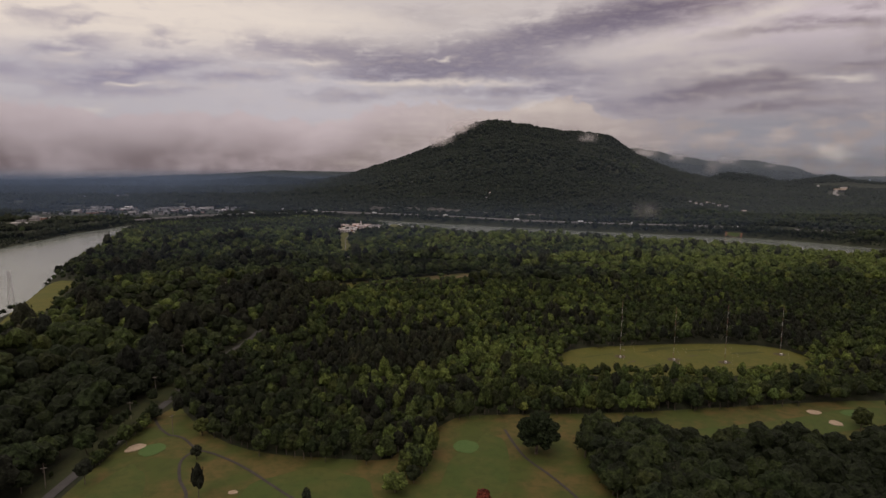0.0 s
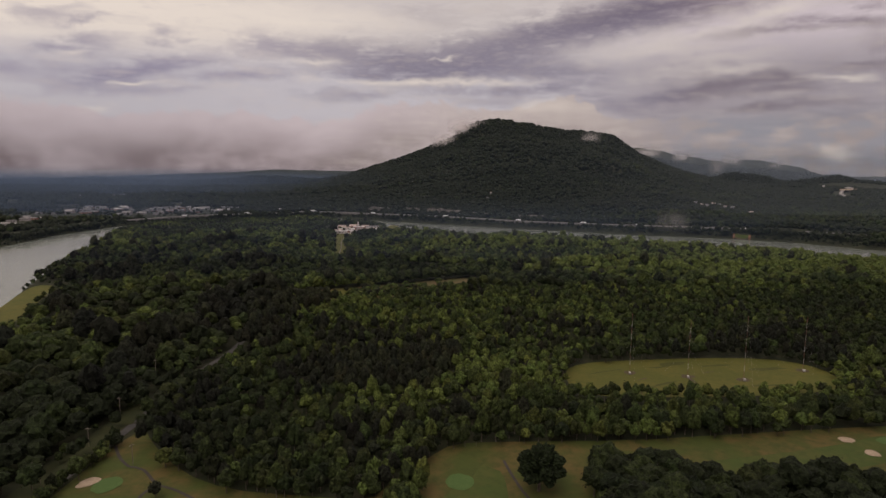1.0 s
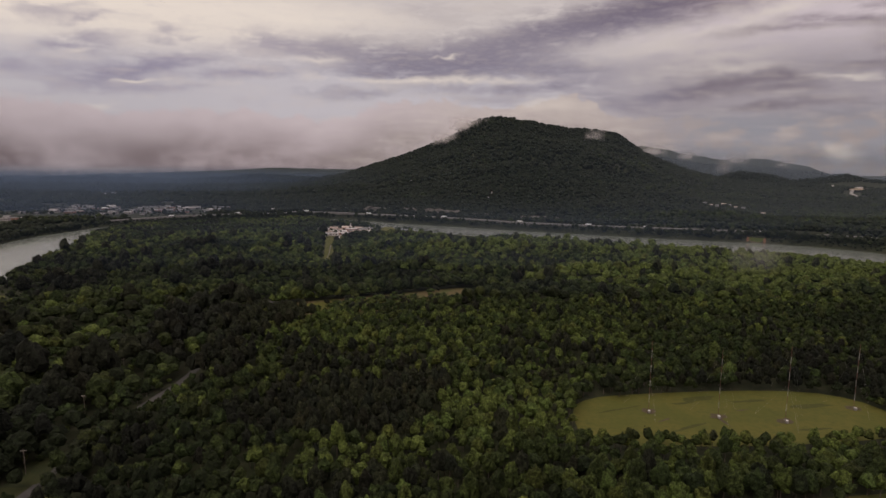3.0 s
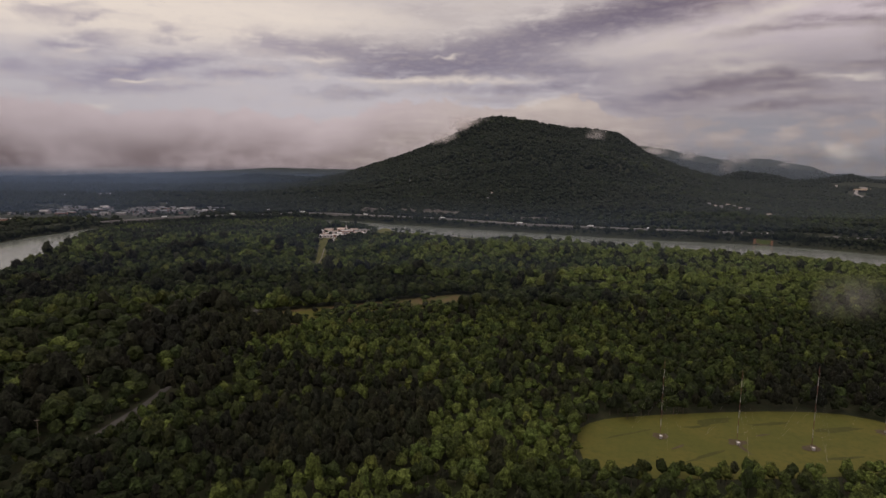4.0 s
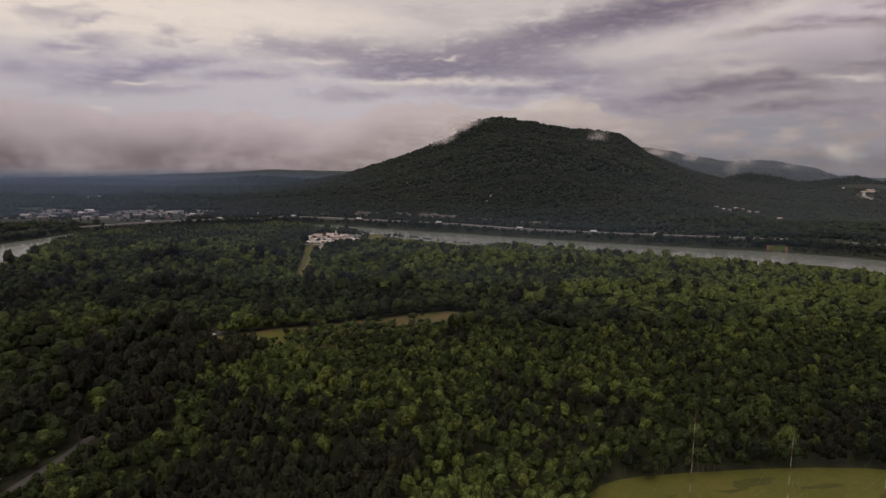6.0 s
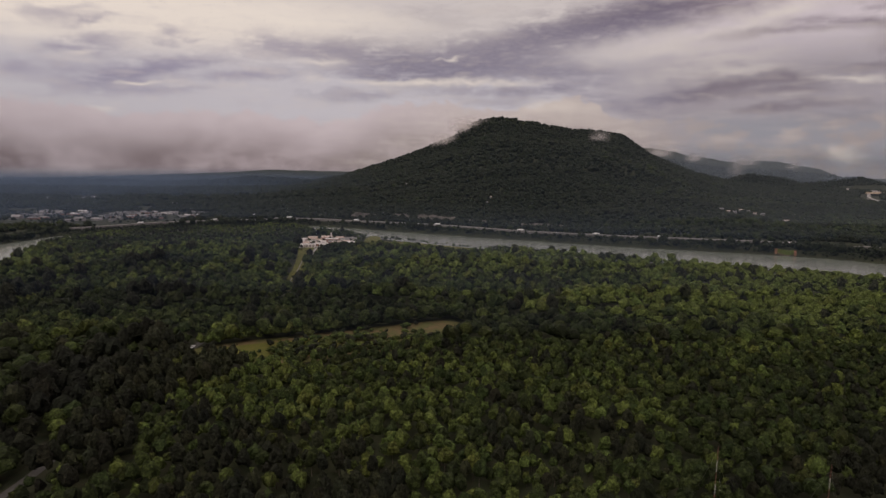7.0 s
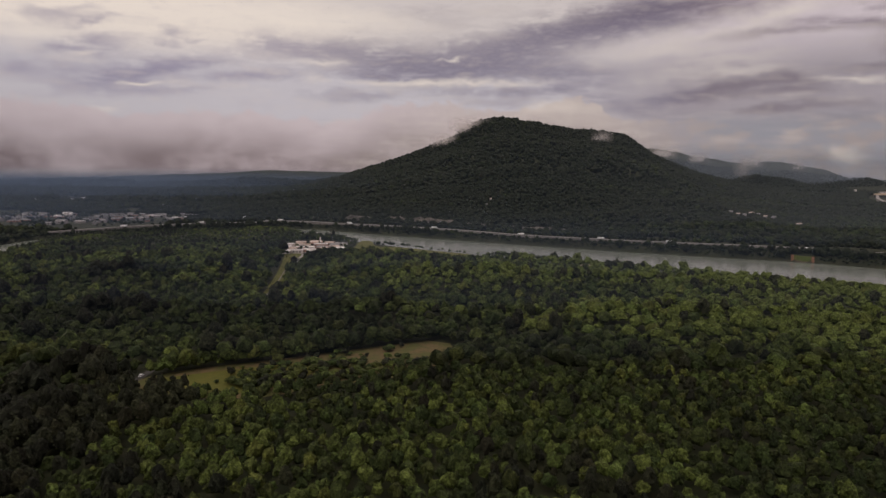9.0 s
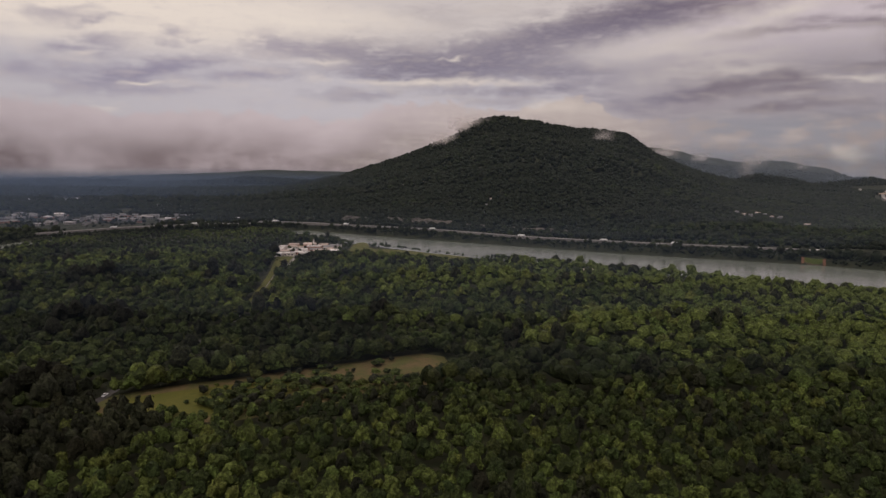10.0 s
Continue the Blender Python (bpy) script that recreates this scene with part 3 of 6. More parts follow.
def land(x, y):
    """Height of the ground."""
    x, y = np.asarray(x, float), np.asarray(y, float)
    z = np.interp(y, [334, 351, 449, 587, 1268, 1469], [-7, -4, -4, 3, 3, 2])
    z = np.where(x < -326, np.minimum(z, -2.0), z)
    z = z + 2.0 * fractal(x / 130, y / 130, 2) * soft(y, 1335, 1736)
    if np.ndim(x):
        room = np.full(np.shape(x), 200.0)
        for line, shut in ((ROAD, False), (MEADOW_EDGE, True), (STRIP, True), (BANK_LAWN, True), (HOUSE_LAWN, True), (RIVER_LAWN, True), (RIVER, True)):
            room = np.minimum(room, away(line, x, y, shut))
        for poly in (MEADOW_EDGE, STRIP, BANK_LAWN, HOUSE_LAWN, RIVER_LAWN, RIVER):
            room = np.where(inside(poly, x, y), 0, room)
        z = z + 15 * np.maximum(-0.25, fractal(x / 120 + 3, y / 95, 3) + 0.12) * soft(room, 12, 80) * np.maximum(soft(y, 627, 748), soft(-x, 190, 270) * soft(y, 294, 427)) * np.where(x < -160, soft(1268 - y, 0, 294), soft(1415 - y, 0, 80))
    # the mountain
    foot = np.interp(x, FOOT_X, FOOT_Y)
    s = np.clip((y - foot) / (3871 - foot), 0, 1)
    east = 49 + (x - 22) * np.clip(3711 / np.maximum(y - 160, 400), 0.9, 3)
    x_crest = x + (east - x) * 0.75 * soft(x, 500, 1000)
    crest = np.interp(x_crest + 60 * fractal(y / 400, x / 900, 2), CREST_X, CREST_Z)
    rise = 0.50 * s + 0.50 * s ** 2
    rough = (0.16 * fractal(x / 330 + y / 1500, y / 700) + 0.05 * fractal(x / 80, y / 90, 3)) * np.sin(np.pi * np.clip(s, 0, 1))
    hill = crest * np.clip(rise + rough, 0, 1.2)
    hill = hill + 14 * fractal(x / 120, y / 160, 3) * soft(s, 0.0, 0.2) * soft(1 - s, 0, 0.1) * soft(crest, 0, 150)
    hill = hill + 5 * fractal(x / 60, 3.3 + 0 * y, 2) * soft(s, 0.9, 1.0)
    behind = 1 - soft(y, 3960, 4400)
    z = z + hill * behind
    # the ridge behind it and the far hills
    back = np.interp(x, BACK_X, BACK_Z) * np.exp(-((y - 4455) / 300.0) ** 2) * soft(x, 715, 1350)
    back = back * (1 + 0.25 * fractal(x / 300, y / 260, 3) * soft(np.abs(y - 4455), 0, 150))
    back = back + (16 * fractal(x / 150, y / 300, 3) + 14 * np.abs(fractal(x / 55, y / 300, 2))) * soft(back, 20, 120)
    far = np.interp(x, FAR_X, FAR_Z) * np.exp(-((y - 4640) / 260.0) ** 2) * (1 + 0.3 * fractal(x / 420, y / 300, 3))
    low = 26 * soft(fractal(x / 700, y / 420, 3), 0.05, 0.5) * soft(y, 2670, 3605) * soft(4400 - y, 0, 400)
    knoll = 40 * np.exp(-((x + 962) / 420.0) ** 2 - ((y - 4051) / 200.0) ** 2)
    knoll = np.maximum(knoll, 68 * np.exp(-((x - 2833) / 385.0) ** 2 - ((y - 4051) / 200.0) ** 2))
    knoll = np.maximum(knoll, 84 * np.exp(-((x - 2192) / 280.0) ** 2 - ((y - 4028) / 190.0) ** 2)) * (1 + 0.3 * fractal(x / 160, y / 160, 3))
    z = np.where(y > 2000, np.maximum(z, np.maximum(np.maximum(back, far), np.maximum(low, knoll))), z)
    z = z - 26 * soft(y, 4051, 4680) * soft(-x, 1000, 2800)
    # the river's bed and its banks
    edge = away(RIVER, x, y, True)
    wet = inside(RIVER, x, y)
    bank = np.where(wet, -edge, edge)
    z = np.where(bank < 14, WATER_LEVEL - 3 + (z - WATER_LEVEL + 3) * soft(bank, -8, 14), z)
    return z


def part(name, mesh, mat, parent=None, label=""):
    """Links a bmesh or a mesh as one object, under a thing if one is given."""
    if isinstance(mesh, bmesh.types.BMesh):
        me = bpy.data.meshes.new(name)
        mesh.to_mesh(me)
        mesh.free()
        mesh = me
    if mat is not None and not mesh.materials:
        mesh.materials.append(mat)
    ob = new(name, mesh)
    ob.parent = parent
    if label:
        ob["label"] = label
    return ob


def raw_mesh(name, verts, faces, tone=None, flat_faces=False):
    """A mesh from arrays of places and of triangles or quads."""
    me = bpy.data.meshes.new(name)
    n, k = faces.shape
    me.vertices.add(len(verts))
    me.vertices.foreach_set("co", np.ascontiguousarray(verts, np.float32).ravel())
    me.loops.add(n * k)
    me.loops.foreach_set("vertex_index", np.ascontiguousarray(faces, np.int32).ravel())
    me.polygons.add(n)
    me.polygons.foreach_set("loop_start", np.arange(0, n * k, k, dtype=np.int32))
    if flat_faces:
        me.shade_flat()
    if tone is not None:
        me.attributes.new("tone", "FLOAT", "POINT").data.foreach_set("value", np.ascontiguousarray(tone, np.float32))
    me.update(calc_edges=True)
    return me


def axis(*stretches):
    out = []
    for low, high, step in stretches:
        out.append(np.arange(low, high, step))
    return np.unique(np.concatenate(out + [np.array([stretches[-1][1]])]))


def build_ground():
    xs = axis((-4600, -1500, 60), (-1500, -780, 30), (-780, 780, 10), (780, 2900, 25), (2900, 4600, 50))
    ys = axis((-1200, -80, 80), (-80, 80, 20), (80, 1720, 10), (1720, 4080, 20), (4080, 4960, 22))
    gx, gy = np.meshgrid(xs, ys)
    verts = np.stack([gx, gy, land(gx, gy)], -1).reshape(-1, 3)
    w = len(xs)
    i = (np.arange(len(ys) - 1)[:, None] * w + np.arange(w - 1)[None, :]).ravel()
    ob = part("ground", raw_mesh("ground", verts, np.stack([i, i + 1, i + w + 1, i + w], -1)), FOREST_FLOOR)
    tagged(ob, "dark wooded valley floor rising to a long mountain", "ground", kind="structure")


def flat_patch(name, poly, z, mat, label, category, grow=0.0):
    """A flat sheet of turf, sand or earth with a rounded edge."""
    bm = bmesh.new()
    pts = [Vector((x, y, 0)) for x, y in poly]
    if grow:
        turn = sum(a.x * b.y - b.x * a.y for a, b in zip(pts, pts[1:] + pts[:1]))
        side = 1 if turn > 0 else -1
        wide = []
        for i, p in enumerate(pts):
            d = (pts[(i + 1) % len(pts)] - pts[i - 1]).normalized()
            wide.append(p + Vector((d.y, -d.x, 0)) * side * grow)
        pts = wide
    ring = []
    for i, p in enumerate(pts):
        before, after = pts[i - 1], pts[(i + 1) % len(pts)]
        for s in (-0.25, 0.0, 0.25):
            q = p + (before - p) * -s if s < 0 else p + (after - p) * s
            if s == 0:
                q = p * 0.75 + (before + after) * 0.125
            elif s < 0:
                q = p + (before - p) * 0.25
            ring.append(q)
    bm.faces.new([bm.verts.new((q.x, q.y, z)) for q in ring])
    bmesh.ops.recalc_face_normals(bm, faces=bm.faces)
    if bm.faces[:][0].normal.z < 0:
        bmesh.ops.reverse_faces(bm, faces=bm.faces)
    bmesh.ops.triangulate(bm, faces=bm.faces)
    return tagged(part(name, bm, mat), label, category, kind="structure")


def oval(x, y, rx, ry, turn=0, n=18, wobble=0.12, seed=1):
    r = random.Random(seed)
    k = [1 + r.uniform(-wobble, wobble) for _ in range(n)]
    c, s = math.cos(radians(turn)), math.sin(radians(turn))
    out = []
    for i in range(n):
        a = 2 * math.pi * i / n
        u, v = rx * k[i] * math.cos(a), ry * k[i] * math.sin(a)
        out.append((x + u * c - v * s, y + u * s + v * c))
    return out


def smooth_line(points, step):
    """A polyline drawn out into a smooth curve with steps of about that length."""
    out = []
    for i in range(len(points) - 1):
        p0, p1 = Vector(points[max(i - 1, 0)]), Vector(points[i])
        p2, p3 = Vector(points[i + 1]), Vector(points[min(i + 2, len(points) - 1)])
        n = max(1, int((p2 - p1).length / step))
        for k in range(n):
            u = k / n
            out.append(0.5 * (2 * p1 + (p2 - p0) * u + (2 * p0 - 5 * p1 + 4 * p2 - p3) * u * u + (3 * p1 - p0 - 3 * p2 + p3) * u ** 3))
    out.append(Vector(points[-1]))
    return out


def ribbon(name, points, width, lift, mat, step=6, level=None, parent=None, shift=0.0, thick=0.0):
    line = smooth_line(points, step)
    bm = bmesh.new()
    rows = []
    for i, p in enumerate(line):
        d = (line[min(i + 1, len(line) - 1)] - line[max(i - 1, 0)]).normalized()
        side = Vector((-d.y, d.x))
        row = []
        for s in (1, -1):
            q = p + side * (shift + s * width / 2)
            z = float(land(q.x, q.y)) if level is None else level
            row.append((q.x, q.y, z + lift))
        if level is None:
            top_z = max(row[0][2], row[1][2], float(land(p.x, p.y)) + lift)
            row = [(a, b, top_z) for a, b, _ in row]
        if thick:
            row = [(row[0][0], row[0][1], row[0][2] - thick), row[0], row[1], (row[1][0], row[1][1], row[1][2] - thick)]
        rows.append([bm.verts.new(v) for v in row])
    for a, b in zip(rows, rows[1:]):
        for k in range(len(a) - 1):
            bm.faces.new((a[k], b[k], b[k + 1], a[k + 1]))
    bmesh.ops.recalc_face_normals(bm, faces=bm.faces)
    return part(name, bm, mat, parent)


build_ground()
bm = bmesh.new()
bm.faces.new([bm.verts.new((x, y, WATER_LEVEL)) for x, y in ((-2600, -940), (3600, -940), (3600, 1642), (-2600, 1642))])
tagged(part("river", bm, WATER), "broad calm grey-brown river between wooded banks", "river", kind="structure")

flat_patch("golf_rough", GOLF, -6.9, TURF, "dry mottled golf course grass beside woods", "grass", 5.0)
flat_patch("fairway", oval(-50.4, 215.8, 34, 36, 0, 18, 0.12, 7), -6.8, FAIRWAY, "mown green golf fairway", "fairway")
flat_patch("fairway", oval(-132.4, 209.6, 13, 48.1, 4, 18, 0.12, 6), -6.8, FAIRWAY, "mown green golf fairway beside a road", "fairway")
flat_patch("fairway", oval(24.7, 235.2, 14, 45.4, -14, 18, 0.2, 5), -6.8, FAIRWAY, "mown green golf fairway", "fairway")
flat_patch("fairway", [(114, 279), (152, 287), (212, 298), (264, 315), (302, 307), (252, 286), (172, 269), (128, 271)], -6.8, FAIRWAY, "mown green golf fairway in front of woods", "fairway")
for x, y, rx, ry in ((-135, 271, 6.2, 6.9), (23, 269.9, 6.5, 7.3), (254.2, 304.2, 8, 5.3)):
    flat_patch("putting_green", oval(x, y, rx, ry, 0, 18, 0.08, int(x)), -6.7, GREEN, "smooth bright putting green", "putting green")
for x, y, rx, ry, turn in ((-144.5, 272.9, 5.2, 3.5, 55), (231.3, 306.7, 3.8, 3.2, 0), (234.2, 292, 3.4, 3.5, 20), (-82.3, 230.1, 2.2, 1.5, 0)):
    flat_patch("sand_bunker", oval(x, y, rx, ry, turn, 14, 0.18, int(x)), -6.66, SAND, "pale sand bunker in golf grass", "bunker")
flat_patch("mown_field", FIELD_EDGE, -3.85, FIELD, "yellow-green mown field with radio masts, closed in by trees", "field", 4.0)
flat_patch("meadow", MEADOW_EDGE, 3.15, MEADOW, "dry brownish meadow dotted with shrubs", "meadow", 5.0)
flat_patch("meadow", [(-119, 605), (-121, 621), (-99, 632), (-65, 645), (-25, 657), (-19, 633), (-44, 603), (-86, 597)], 3.25, FIELD, "yellow-green part of a meadow", "meadow")
flat_patch("hospital_lawn", STRIP, 3.15, FIELD, "mown lawn strip below low institutional buildings", "lawn")
flat_patch("river_lawn", BANK_LAWN, 3.15, FIELD, "bright mown lawn by the river", "lawn")
flat_patch("field", [(-737, 1061), (-729, 1194), (-735, 1308), (-790, 1327), (-851, 1233), (-822, 1100)], -1.85, FIELD, "flat green field by the far bank", "field")
flat_patch("levee_lawn", RIVER_LAWN, -1.85, FIELD, "mown grass levee along the river", "lawn")
flat_patch("house_lawn", HOUSE_LAWN, 3.15, MEADOW, "pale yard round a house in the woods", "lawn")

tagged(ribbon("road_verge", [(-169, 78), (-166, 265), (-161, 332), (-158, 356)], 14, 0.12, VERGE, 8), "rough dark grass verge under a power line", "grass", kind="structure")
tagged(ribbon("road", ROAD, 5.0, 0.3, ASPHALT, 6), "grey two-lane asphalt road through woods", "road", kind="structure")
tagged(ribbon("drive", DRIVE, 1.0, 0.3, PAVING, 6), "narrow pale drive over a lawn", "drive", kind="structure")
tagged(ribbon("drive", [(-103, 836), (-106, 852), (-112, 872)], 5.0, 0.34, CONCRETE, 4), "short wide pale apron of a drive", "drive", kind="structure")
tagged(ribbon("drive", [(-126, 1052), (-130, 1100), (-136, 1172)], 3.2, 0.34, CONCRETE, 4), "pale concrete drive up a lawn to low buildings", "drive", kind="structure")
tagged(ribbon("highway", HIGHWAY, 12, 5.4, PAVING, 10, None, None, 0, 5.3), "pale highway along the far river bank", "highway", kind="structure")
for line in ([(-133, 287), (-125, 284), (-113, 271), (-103, 266), (-85, 253), (-61, 230), (-48, 217), (-29, 187)],
             [(-113, 271), (-116, 259), (-110, 242), (-101, 226), (-97, 199), (-97, 159)],
             [(46, 289), (48, 275), (52, 257), (60, 241), (68, 221), (77, 188)], [(-150, 308), (-141, 295), (-133, 287)]):
    tagged(ribbon("cart_path", line, 1.4, 0.28, CART_PATH, 3, -7.0), "narrow grey golf cart path", "path", kind="structure")

# ---- trees ----


def blob(rng, squash=0.85):
    """A rough lump of twenty faces."""
    bm = bmesh.new()
    bmesh.ops.create_icosphere(bm, subdivisions=1, radius=1)
    v = np.array([p.co[:] for p in bm.verts])
    f = np.array([[p.index for p in q.verts] for q in bm.faces])
    bm.free()
    return v * (1 + rng.uniform(-0.32, 0.28, (len(v), 1))) * (1, 1, squash), f


def leaf_cards(rng, centre, radius, count, size, squash=0.85):
    """Ragged clumps of leaves, three-cornered, over the outer side of a lump."""
    d = rng.normal(size=(count, 3))
    d[:, 2] = np.abs(d[:, 2]) * 0.9 - 0.25
    d /= np.linalg.norm(d, axis=1)[:, None]
    at = centre + d * radius * (1, 1, squash) * rng.uniform(0.72, 1.32, (count, 1))
    out = d + rng.normal(size=(count, 3)) * 0.45 + (0, 0, 0.35)
    out /= np.linalg.norm(out, axis=1)[:, None]
    a = np.cross(out, rng.normal(size=(count, 3)))
    a /= np.linalg.norm(a, axis=1)[:, None]
    b = np.cross(out, a)
    s = size * rng.uniform(0.6, 1.35, (count, 1))
    v = np.stack([at + a * s, at - a * s * 0.6 + b * s * 0.85, at - a * s * 0.5 - b * s * 0.8], 1).reshape(-1, 3)
    return v, np.arange(count * 3).reshape(-1, 3)


def gather(pieces):
    verts, faces, start = [], [], 0
    for v, f in pieces:
        verts.append(v)
        faces.append(f + start)
        start += len(v)
    return np.concatenate(verts), np.concatenate(faces)


def far_crown(seed):
    rng = np.random.RandomState(seed)
    v, f = blob(rng, 0.86)
    return v * 0.95 + (0, 0, 1.26), f


BALLS = {}


def ball(level):
    """Directions and faces of a finely divided ball."""
    if level not in BALLS:
        bm = bmesh.new()
        bmesh.ops.create_icosphere(bm, subdivisions=level, radius=1)
        BALLS[level] = np.array([p.co[:] for p in bm.verts]), np.array([[p.index for p in q.verts] for q in bm.faces])
        bm.free()
    return BALLS[level]


def billowed(rng, level, lobes, core, reach, fat):
    """The outer skin of many overlapping round clumps of leaves."""
    d, f = ball(level)
    out = np.full(len(d), core) * rng.uniform(0.93, 1.07, len(d))
    tops = []
    for k in range(lobes):
        u = 1 - 1.45 * (k + 0.5) / lobes
        a = 2.399963 * k + rng.uniform(-0.5, 0.5)
        flat_r = math.sqrt(max(0.0, 1 - u * u))
        c = np.array((flat_r * math.cos(a), flat_r * math.sin(a), u)) * reach * rng.uniform(0.78, 1.18)
        rho = fat * rng.uniform(0.7, 1.3)
        along = d @ c
        inner = rho * rho - c @ c + along * along
        out = np.where((inner > 0) & (along > 0), np.maximum(out, along + np.sqrt(np.maximum(inner, 0))), out)
        tops.append((c, rho))
    return d * (out * rng.uniform(0.86, 1.12, len(d)))[:, None], f, tops


def broad_crown(seed, level, lobes, cards, size, tall=1.0, fat=0.42, mid=1.32):
    """An uneven billowing crown, about two wide and up to 2.4 high (for a tree of unit crown radius)."""
    rng = np.random.RandomState(seed)
    v, f, tops = billowed(rng, level, lobes, 0.52, 0.66, fat)
    stretch = np.where(v[:, 2:] > 0, 1.02, 0.85) * tall
    lean = rng.uniform(-0.14, 0.14, 2)
    shift = np.array((lean[0], lean[1], mid * tall))
    pieces = [(v * np.concatenate([np.ones((len(v), 2)), stretch], 1) + shift, f)]
    for c, rho in tops:
        if cards:
            pieces.append(leaf_cards(rng, c * (1, 1, tall) + shift, rho * 0.98, cards, size, tall))
    return gather(pieces)


def pine_crown(seed, level, lobes, cards, size):
    """A dark crown of ragged tiers, narrower towards its tip."""
    rng = np.random.RandomState(seed)
    v, f, tops = billowed(rng, level, lobes, 0.44, 0.58, 0.33)
    taper = 1 - 0.30 * np.clip(v[:, 2:] + 0.2, 0, 1)
    pieces = [(v * np.concatenate([taper * 0.88, taper * 0.88, np.full((len(v), 1), 1.15)], 1) + (0, 0, 1.55), f)]
    for c, rho in tops:
        if cards:
            pieces.append(leaf_cards(rng, c * (0.75, 0.75, 1.15) + (0, 0, 1.55), rho, cards, size, 0.9))
    return gather(pieces)


def stem(radius, height, sides=6, limbs=0, seed=0):
    """A tapered trunk with forking limbs."""
    rng = random.Random(seed)
    pieces = []

    def rod(a, b, ra, rb, n):
        a, b = Vector(a), Vector(b)
        q = (b - a).to_track_quat("Z", "Y").to_matrix()
        v, f = [], []
        for p, r in ((a, ra), (b, rb)):
            for k in range(n):
                v.append(p + q @ Vector((r * math.cos(2 * math.pi * k / n), r * math.sin(2 * math.pi * k / n), 0)))
        for k in range(n):
            j = (k + 1) % n
            f += [(k, j, n + j), (k, n + j, n + k)]
        pieces.append((np.array([p[:] for p in v]), np.array(f)))

    bend = (rng.uniform(-0.06, 0.06), rng.uniform(-0.06, 0.06), height * 0.5)
    rod((0, 0, -0.1), bend, radius, radius * 0.75, sides)
    rod(bend, (0, 0, height), radius * 0.75, radius * 0.4, sides)
    for k in range(limbs):
        a = 2 * math.pi * k / limbs + rng.uniform(-0.4, 0.4)
        z = height * rng.uniform(0.45, 0.75)
        rod((0, 0, z), (0.5 * math.cos(a), 0.5 * math.sin(a), z + rng.uniform(0.4, 0.8)), radius * 0.4, radius * 0.15, 4)
    return gather(pieces)


TALLS = (1.0, 1.2, 0.9, 1.35, 1.1)
HIGH_BROAD = [broad_crown(10 + k, 3, 20, 15, 0.085, TALLS[k], 0.30, 1.2) for k in range(5)]
HIGH_OLD = [broad_crown(100 + k, 3, 26, 13, 0.068, (0.9, 1.0, 0.85, 1.1)[k], 0.27, 1.2) for k in range(4)]
HIGH_PINE = [pine_crown(20 + k, 3, 18, 10, 0.10) for k in range(4)]
MID_BROAD = [broad_crown(30 + k, 2, 16, 11, 0.105, TALLS[k], 0.30, 1.22) for k in range(5)]
MID_OLD = [broad_crown(120 + k, 2, 18, 11, 0.09, (0.9, 1.0, 0.85, 1.1)[k], 0.29) for k in range(4)]
MID_PINE = [pine_crown(40 + k, 2, 12, 9, 0.12) for k in range(4)]
LOW_BROAD = [broad_crown(50 + k, 2, 12, 5, 0.13, (0.95, 1.1, 0.85, 1.0, 0.9)[k], 0.32) for k in range(5)]
LOW_PINE = [pine_crown(60 + k, 2, 9, 3, 0.16) for k in range(3)]
LAST_BROAD = [broad_crown(80 + k, 1, 9, 4, 0.19, (0.95, 1.1, 0.85, 1.0, 0.9)[k], 0.38) for k in range(5)]
LAST_PINE = [pine_crown(90 + k, 1, 8, 2, 0.2) for k in range(3)]
FAR_CROWN = [far_crown(70 + k) for k in range(5)]


def planted(templates, x, y, z, size, tone, seed, slim=False):
    """All the crowns of one kind in one pair of arrays."""
    rng = np.random.RandomState(seed)
    kind = rng.randint(0, len(templates), len(x))
    turn = rng.uniform(0, 2 * math.pi, len(x))
    tall = rng.uniform(0.88, 1.15, len(x)) * np.where(slim, 1.24, 1.0)
    verts, faces, tones, start = [], [], [], 0
    for k, (v, f) in enumerate(templates):
        w = np.nonzero(kind == k)[0]
        if not len(w):
            continue
        c, s = np.cos(turn[w])[:, None], np.sin(turn[w])[:, None]
        r = size[w][:, None]
        px = (v[None, :, 0] * c - v[None, :, 1] * s) * r + x[w][:, None]
        py = (v[None, :, 0] * s + v[None, :, 1] * c) * r + y[w][:, None]
        pz = v[None, :, 2] * r * tall[w][:, None] + z[w][:, None]
        verts.append(np.stack([px, py, pz], -1).reshape(-1, 3))
        faces.append((f[None] + (np.arange(len(w)) * len(v))[:, None, None] + start).reshape(-1, 3))
        tones.append(np.repeat(tone[w], len(v)))
        start += len(w) * len(v)
    return np.concatenate(verts), np.concatenate(faces), np.concatenate(tones)


def scatter(x0, x1, y0, y1, step, seed):
    rng = np.random.RandomState(seed)
    gx, gy = np.meshgrid(np.arange(x0, x1, step, dtype=float), np.arange(y0, y1, step, dtype=float))
    gx[1::2] += step / 2
    return ((gx + rng.uniform(-0.42, 0.42, gx.shape) * step).ravel(), (gy + rng.uniform(-0.42, 0.42, gy.shape) * step).ravel())


